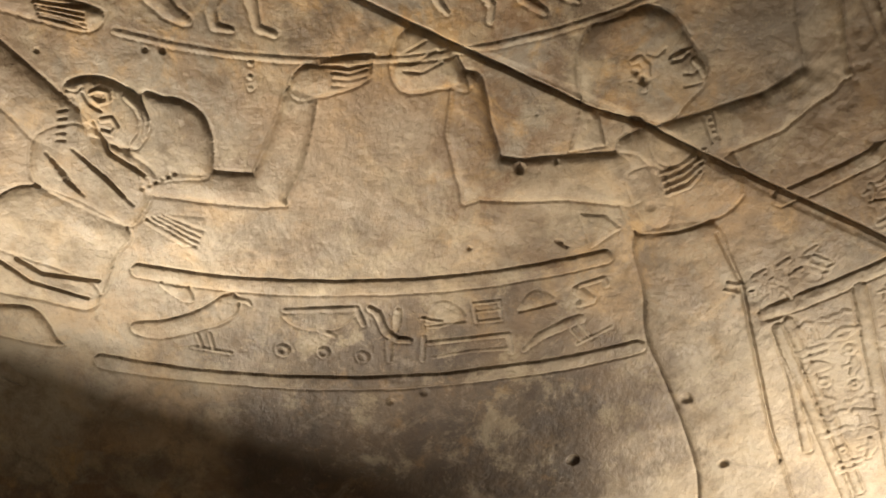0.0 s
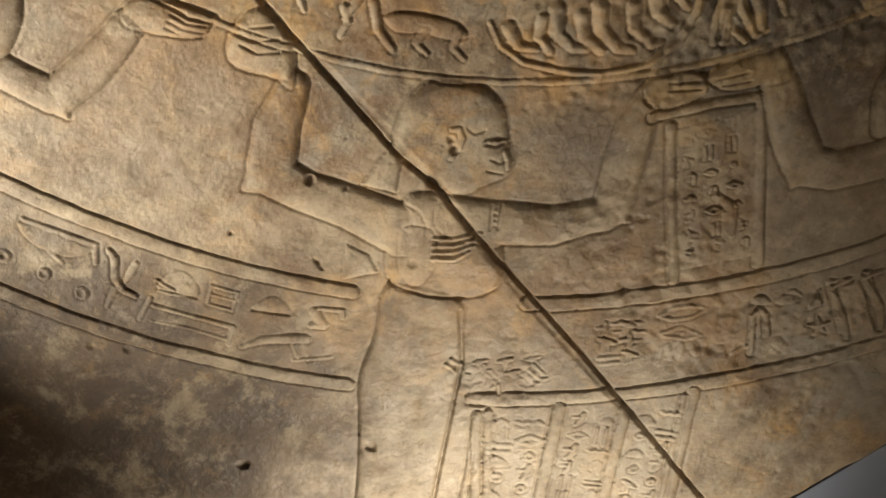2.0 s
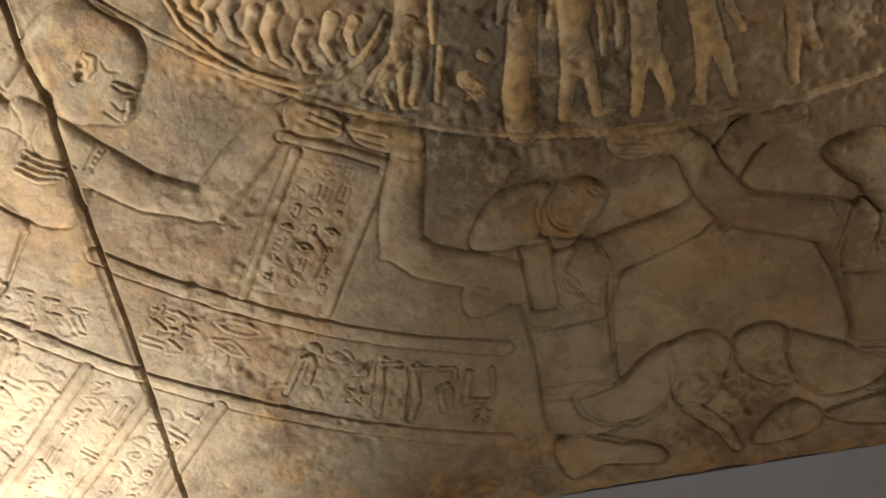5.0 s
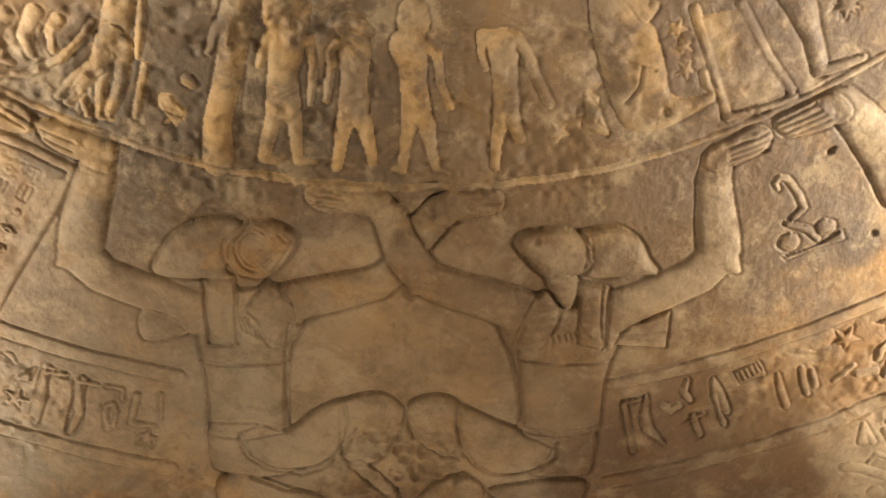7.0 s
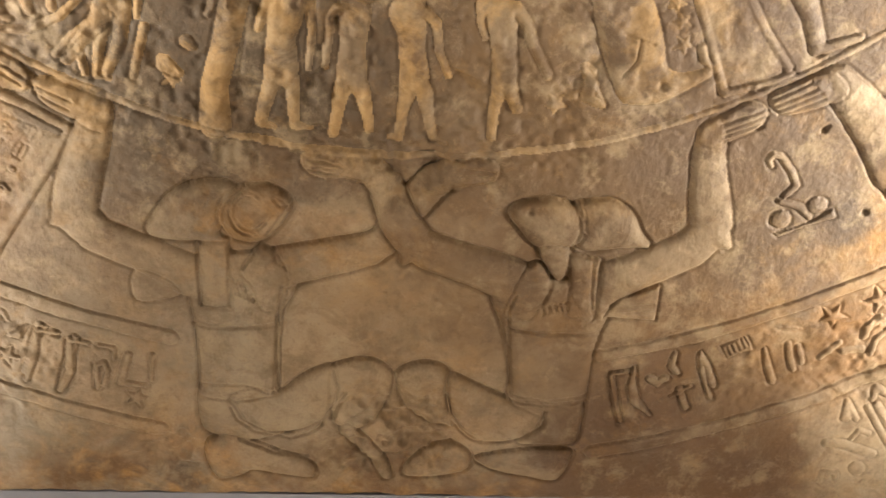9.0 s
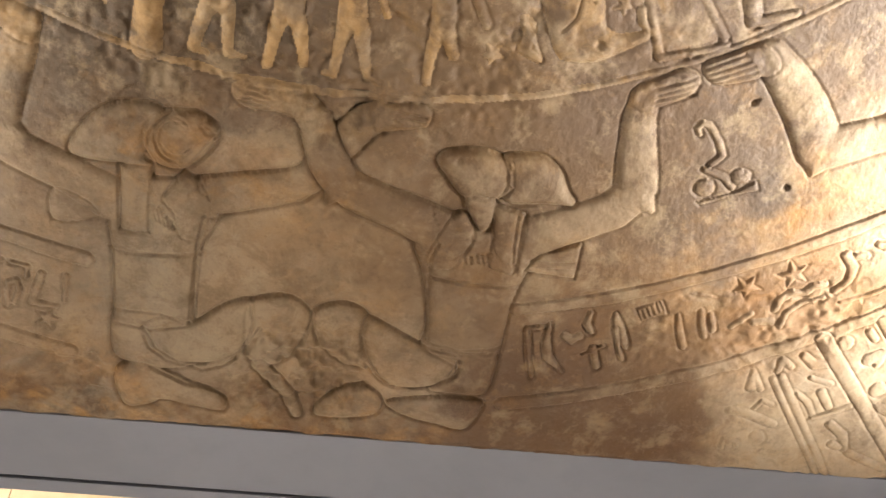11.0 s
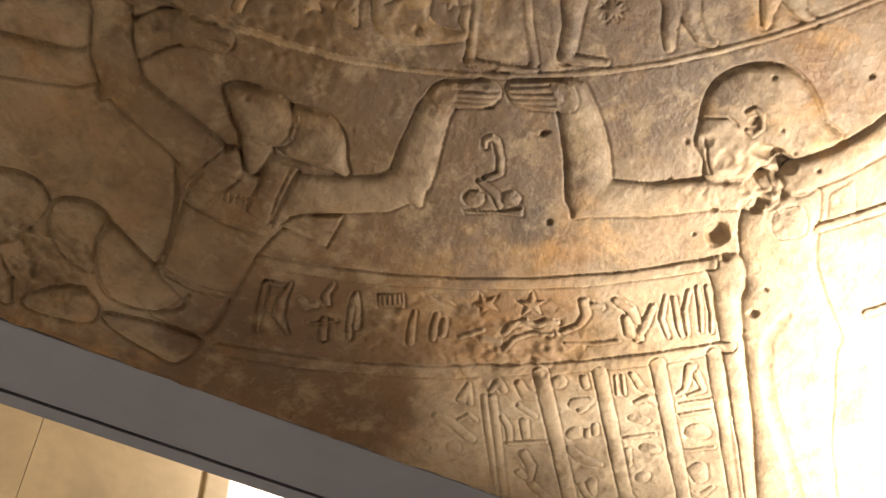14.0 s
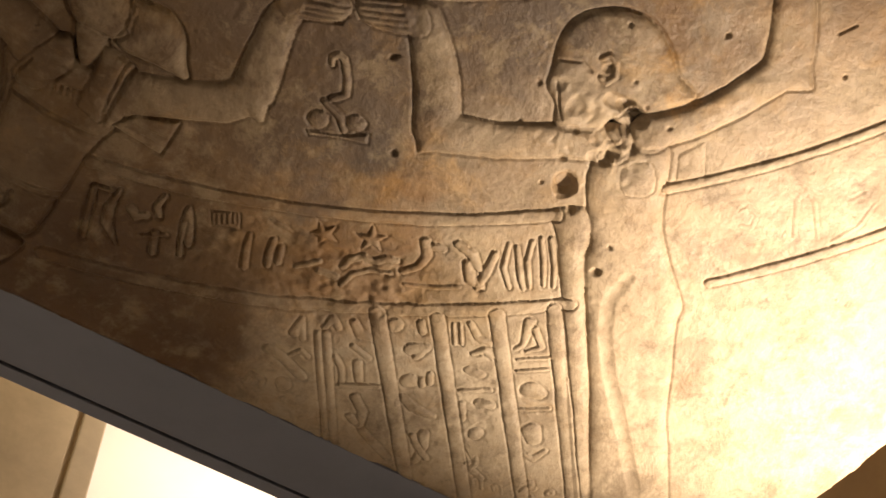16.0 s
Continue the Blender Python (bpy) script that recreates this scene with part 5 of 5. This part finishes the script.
def sign(x, y, s, ux, uy):
    """One small worn sign about s millimetres across; (ux, uy) is its upward way."""
    carve("small_sign", "tiny worn sign in raised relief")
    vx, vy = uy, -ux

    def at(a, b):
        return (x + s * (a * vx + b * ux), y + s * (a * vy + b * uy))
    kind = signs.randrange(9)
    r = max(2.2, s * 0.10)
    if kind == 0:
        plate(3, [at(-0.45, -0.2), at(-0.3, 0.15), at(0, 0.28), at(0.3, 0.15), at(0.45, -0.2)], 3)
    elif kind == 1:
        limb(3, [(*at(-0.45, 0), r), (*at(0.45, 0.05), r)])
        limb(3, [(*at(-0.40, -0.3), r), (*at(0.40, -0.28), r)])
    elif kind == 2:
        limb(3.4, [(*at(0, 0), s * 0.24)])
        hole(3, *at(0, 0), s * 0.10)
    elif kind == 3:
        limb(3, [(*at(-0.5 + k * 0.2, 0.12 * (k % 2)), r) for k in range(6)])
    elif kind == 4:
        limb(3.6, [(*at(-0.35, -0.05), r), (*at(0, 0.1), s * 0.17), (*at(0.3, 0.3), s * 0.12)])
        limb(3, [(*at(0, 0), r), (*at(-0.02, -0.42), r)])
        limb(3, [(*at(0.15, 0.05), r), (*at(0.16, -0.42), r), (*at(0.3, -0.44), r)])
    elif kind == 5:
        limb(3.6, [(*at(-0.2, 0.45), r), (*at(-0.22, -0.45), r)])
        limb(3.6, [(*at(0.2, 0.42), r), (*at(0.18, -0.45), r)])
    elif kind == 6:
        limb(3, [(*at(-0.45, 0), r), (*at(0, 0.2), r), (*at(0.45, 0), r), (*at(0, -0.18), r), (*at(-0.45, 0), r)])
    elif kind == 7:
        limb(3.6, [(*at(-0.1, 0.35), s * 0.13), (*at(-0.05, 0), s * 0.16), (*at(0.2, -0.35), r)])
        limb(3, [(*at(-0.05, 0.1), r), (*at(0.38, 0.12), r)])
    else:
        limb(3, [(*at(-0.3, -0.4), r), (*at(-0.3, 0.25), r), (*at(-0.1, 0.4), r), (*at(0.12, 0.25), r), (*at(0.1, -0.1), r)])


def column(a, b, c, d, rows, n, size):
    """Rows of signs between the bars a-b and c-d."""
    for k in range(rows):
        f = (k + 0.55) / rows
        p = [a[i] + (b[i] - a[i]) * f for i in (0, 1)]
        q = [c[i] + (d[i] - c[i]) * f for i in (0, 1)]
        up = Vector((a[0] - b[0], a[1] - b[1])).normalized()
        for m in range(n):
            g = (m + 0.62 + signs.uniform(-0.08, 0.08)) / (n + 0.25)
            sign(p[0] + (q[0] - p[0]) * g, p[1] + (q[1] - p[1]) * g, size * signs.uniform(0.85, 1.15), up[0], up[1])


column((-812, 895), (-961, 1069), (-729, 946), (-891, 1092), 9, 2, 31)
column((-720, 948), (-882, 1101), (-670, 1000), (-823, 1136), 9, 2, 26)
column((-663, 1005), (-794, 1123), (-603, 1034), (-735, 1156), 7, 2, 26)
column((-795, 794), (-792, 858), (-687, 873), (-712, 917), 3, 4, 20)
column((814, 1153), (893, 1243), (879, 1146), (953, 1223), 3, 2, 26)
column((908, 1157), (968, 1219), (973, 1141), (1028, 1194), 3, 2, 26)
column((-424, 744), (-508, 870), (-355, 758), (-427, 911), 7, 3, 15)
column((-627, 870), (-657, 920), (-580, 900), (-605, 955), 3, 2, 24)

# wear: the crack across the slab, eroded patches, edge
current = 0
groove(13, 5.2, [(-646, 150), (-649, 310), (-653, 400), (-658, 566), (-651, 636), (-656, 770), (-659, 901), (-668, 1060), (-674, 1178), (-680, 1239)])
groove(3, 9.9, [(-652, 439), (-647, 610), (-651, 665), (-663, 795), (-667, 1014)])
hole(8, -648, 625, 9.1)
line_x = np.interp(GY, [0.3, 0.9, 1.25], [-0.652, -0.658, -0.676])[:, None]
HT -= np.where((GX[None, :] < line_x) & (GY[:, None] > 0.1), np.clip(1.6 - (line_x - GX[None, :]) * 5, 0, 1.6), 0).astype(np.float32)
chip = cloud(0.007) * 0.5 + cloud(0.0135) * 0.6 + cloud(0.027) * 0.7 + cloud(0.055) * 0.6
for x, y, r, depth in ((-0.14, 0.70, 0.16, 1.8), (0.10, 0.72, 0.14, 1.4), (0.66, 0.70, 0.07, 3.0), (0.55, 1.02, 0.09, 1.6), (0.33, 1.10, 0.10, 1.0), (0.01, 1.13, 0.085, 4.4), (-0.05, 1.15, 0.07, 3.0), (-0.22, 0.66, 0.20, 2.0), (0.03, 0.67, 0.22, 1.8), (-0.41, 0.62, 0.14, 1.6), (0.26, 0.67, 0.16, 1.2),
                       (0.60, 0.66, 0.05, 1.2), (-0.00, 0.80, 0.06, 2.5), (-0.26, 1.17, 0.05, 3.5), (-0.48, 1.07, 0.14, 1.0), (-0.56, 0.80, 0.1, 1.4), (0.78, 1.13, 0.14, 1.2),
                       (0.61, 0.96, 0.10, 1.3), (0.45, 1.03, 0.11, 1.1), (-0.53, 0.93, 0.12, 1.3), (-0.40, 1.04, 0.10, 1.1), (-0.76, 0.86, 0.08, 1.3), (-0.45, 0.82, 0.08, 1.4)):
    near = np.clip(1 - np.hypot(GX[None, :] - x, GY[:, None] - y) / r, 0, 1)
    HT -= (1.4 * depth * np.minimum(1, near * 2.2) * np.clip(chip + 0.35, 0, 1.4)).astype(np.float32)
# worn grain everywhere, small pocks here and there
HT += rough_fine * 0.22 + np.minimum(0, cloud(0.008) + 0.72) * 3.5 * np.clip(cloud(0.18) + 0.2, 0, 1)
# ragged outer edge
ragged = cloud(0.03) * 0.004 + cloud(0.009) * 0.002
rim = np.minimum(np.minimum(GY[:, None] - YS + 9, YN - GY[:, None]), np.minimum(GX[None, :] - XW, XE - GX[None, :])) + ragged
HT -= (np.clip(1 - rim / 0.009, 0, 1) ** 2 * 4).astype(np.float32)

# centuries of wear: soften everything a little, the sky chart's figures most
def soften(a):
    a = np.pad(a, 1, mode="edge")
    a = (a[:-2] + 2 * a[1:-1] + a[2:]) / 4
    return (a[:, :-2] + 2 * a[:, 1:-1] + a[:, 2:]) / 4


HT = (HT * 0.7 + soften(HT) * 0.3).astype(np.float32)
worn = HT.copy()
for _ in range(4):
    worn = soften(worn)
inner = np.clip((0.785 - np.hypot(GX[None, :], GY[:, None])) / 0.03, 0, 1) * 0.25
HT = (HT * (1 - inner) + (worn + rough_fine * 0.35) * inner).astype(np.float32)

# ---- meshes of the carved slab ----
SLOPE_X, SLOPE_Y = np.gradient(HT / 1000, STEP, axis=1), np.gradient(HT / 1000, STEP, axis=0)
CELL = np.maximum(np.maximum(WHO[:-1, :-1], WHO[1:, :-1]), np.maximum(WHO[:-1, 1:], WHO[1:, 1:]))
radius = np.hypot(GX[None, :-1], GY[:-1, None])
SEEN = (radius > 0.53) & ~((GX[None, :-1] > 0.3) & (GY[:-1, None] < 0.30)) & ~((GX[None, :-1] > 1.0) & (GY[:-1, None] < 0.42))
SEEN |= CELL > 0


def relief_mesh(name, mask, skirt):
    """The patch of the height field that the mask covers, with side walls that reach back into the slab."""
    j, i = np.nonzero(mask)
    if not len(j):
        return None
    n = NX + 1
    v0 = j.astype(np.int64) * n + i
    quads = np.stack([v0, v0 + n, v0 + n + 1, v0 + 1], 1)
    used, back = np.unique(quads, return_inverse=True)
    quads = back.reshape(-1, 4)
    jj, ii = used // n, used % n
    co = np.stack([GX[ii], GY[jj], H - HT[jj, ii] / 1000], 1).astype(np.float32)
    nrm = np.stack([-SLOPE_X[jj, ii], -SLOPE_Y[jj, ii], -np.ones(len(jj))], 1)
    nrm /= np.linalg.norm(nrm, axis=1)[:, None]
    if skirt:
        e = np.concatenate([quads[:, [k, (k + 1) % 4]] for k in range(4)])
        key = np.sort(e, 1)
        key = key[:, 0] * len(used) + key[:, 1]
        _, first, count = np.unique(key, return_index=True, return_counts=True)
        e = e[first[count == 1]]
        ring, place = np.unique(e, return_inverse=True)
        place = place.reshape(-1, 2) + len(used)
        low = co[ring].copy()
        low[:, 2] = H + 0.010
        quads = np.concatenate([quads, np.stack([e[:, 1], e[:, 0], place[:, 0], place[:, 1]], 1)])
        co, nrm = np.concatenate([co, low]), np.concatenate([nrm, nrm[ring]])
    me = bpy.data.meshes.new(name)
    me.vertices.add(len(co))
    me.vertices.foreach_set("co", co.ravel())
    me.loops.add(quads.size)
    me.loops.foreach_set("vertex_index", quads.ravel().astype(np.int32))
    me.polygons.add(len(quads))
    me.polygons.foreach_set("loop_start", np.arange(0, quads.size, 4, dtype=np.int32))
    me.update(calc_edges=True)
    me.polygons.foreach_set("use_smooth", np.ones(len(quads), bool))
    me.normals_split_custom_set_from_vertices(nrm.tolist())
    me.materials.append(RAISED if skirt else STONE)
    return me


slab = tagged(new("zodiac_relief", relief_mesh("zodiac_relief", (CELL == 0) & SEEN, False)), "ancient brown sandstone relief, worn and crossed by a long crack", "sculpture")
order = np.argsort(CELL, axis=None, kind="stable")
flat = CELL.ravel()[order]
for k, (name, label) in enumerate(CARVED):
    lo, hi = np.searchsorted(flat, k), np.searchsorted(flat, k, "right")
    if k == 0 or hi - lo < 6:
        continue
    cells = order[lo:hi]
    jj, ii = cells // NX, cells % NX
    j0, j1, i0, i1 = jj.min(), jj.max() + 1, ii.min(), ii.max() + 1
    m = np.zeros(CELL.shape, bool)
    m[jj, ii] = True
    ob = new(name, relief_mesh(name, m, True))
    ob.parent = slab
    ob["label"] = label
# the unseen rest of the slab: coarse plain stone, and the block behind it
bm = bmesh.new()
bmesh.ops.create_grid(bm, x_segments=60, y_segments=60, size=1.0, matrix=Matrix.Translation(((XW + XE) / 2, -0.02, H + 0.013)) @ Matrix.Diagonal(((XE - XW) / 2, 1.24, 1, 1)))
bmesh.ops.reverse_faces(bm, faces=bm.faces)
part("plain_field", bm, STONE, slab)
block("backing_block", STONE, (XW + 0.004, XE - 0.006, -1.28, YN - 0.008, H + 0.016, H + 0.22), parent=slab)
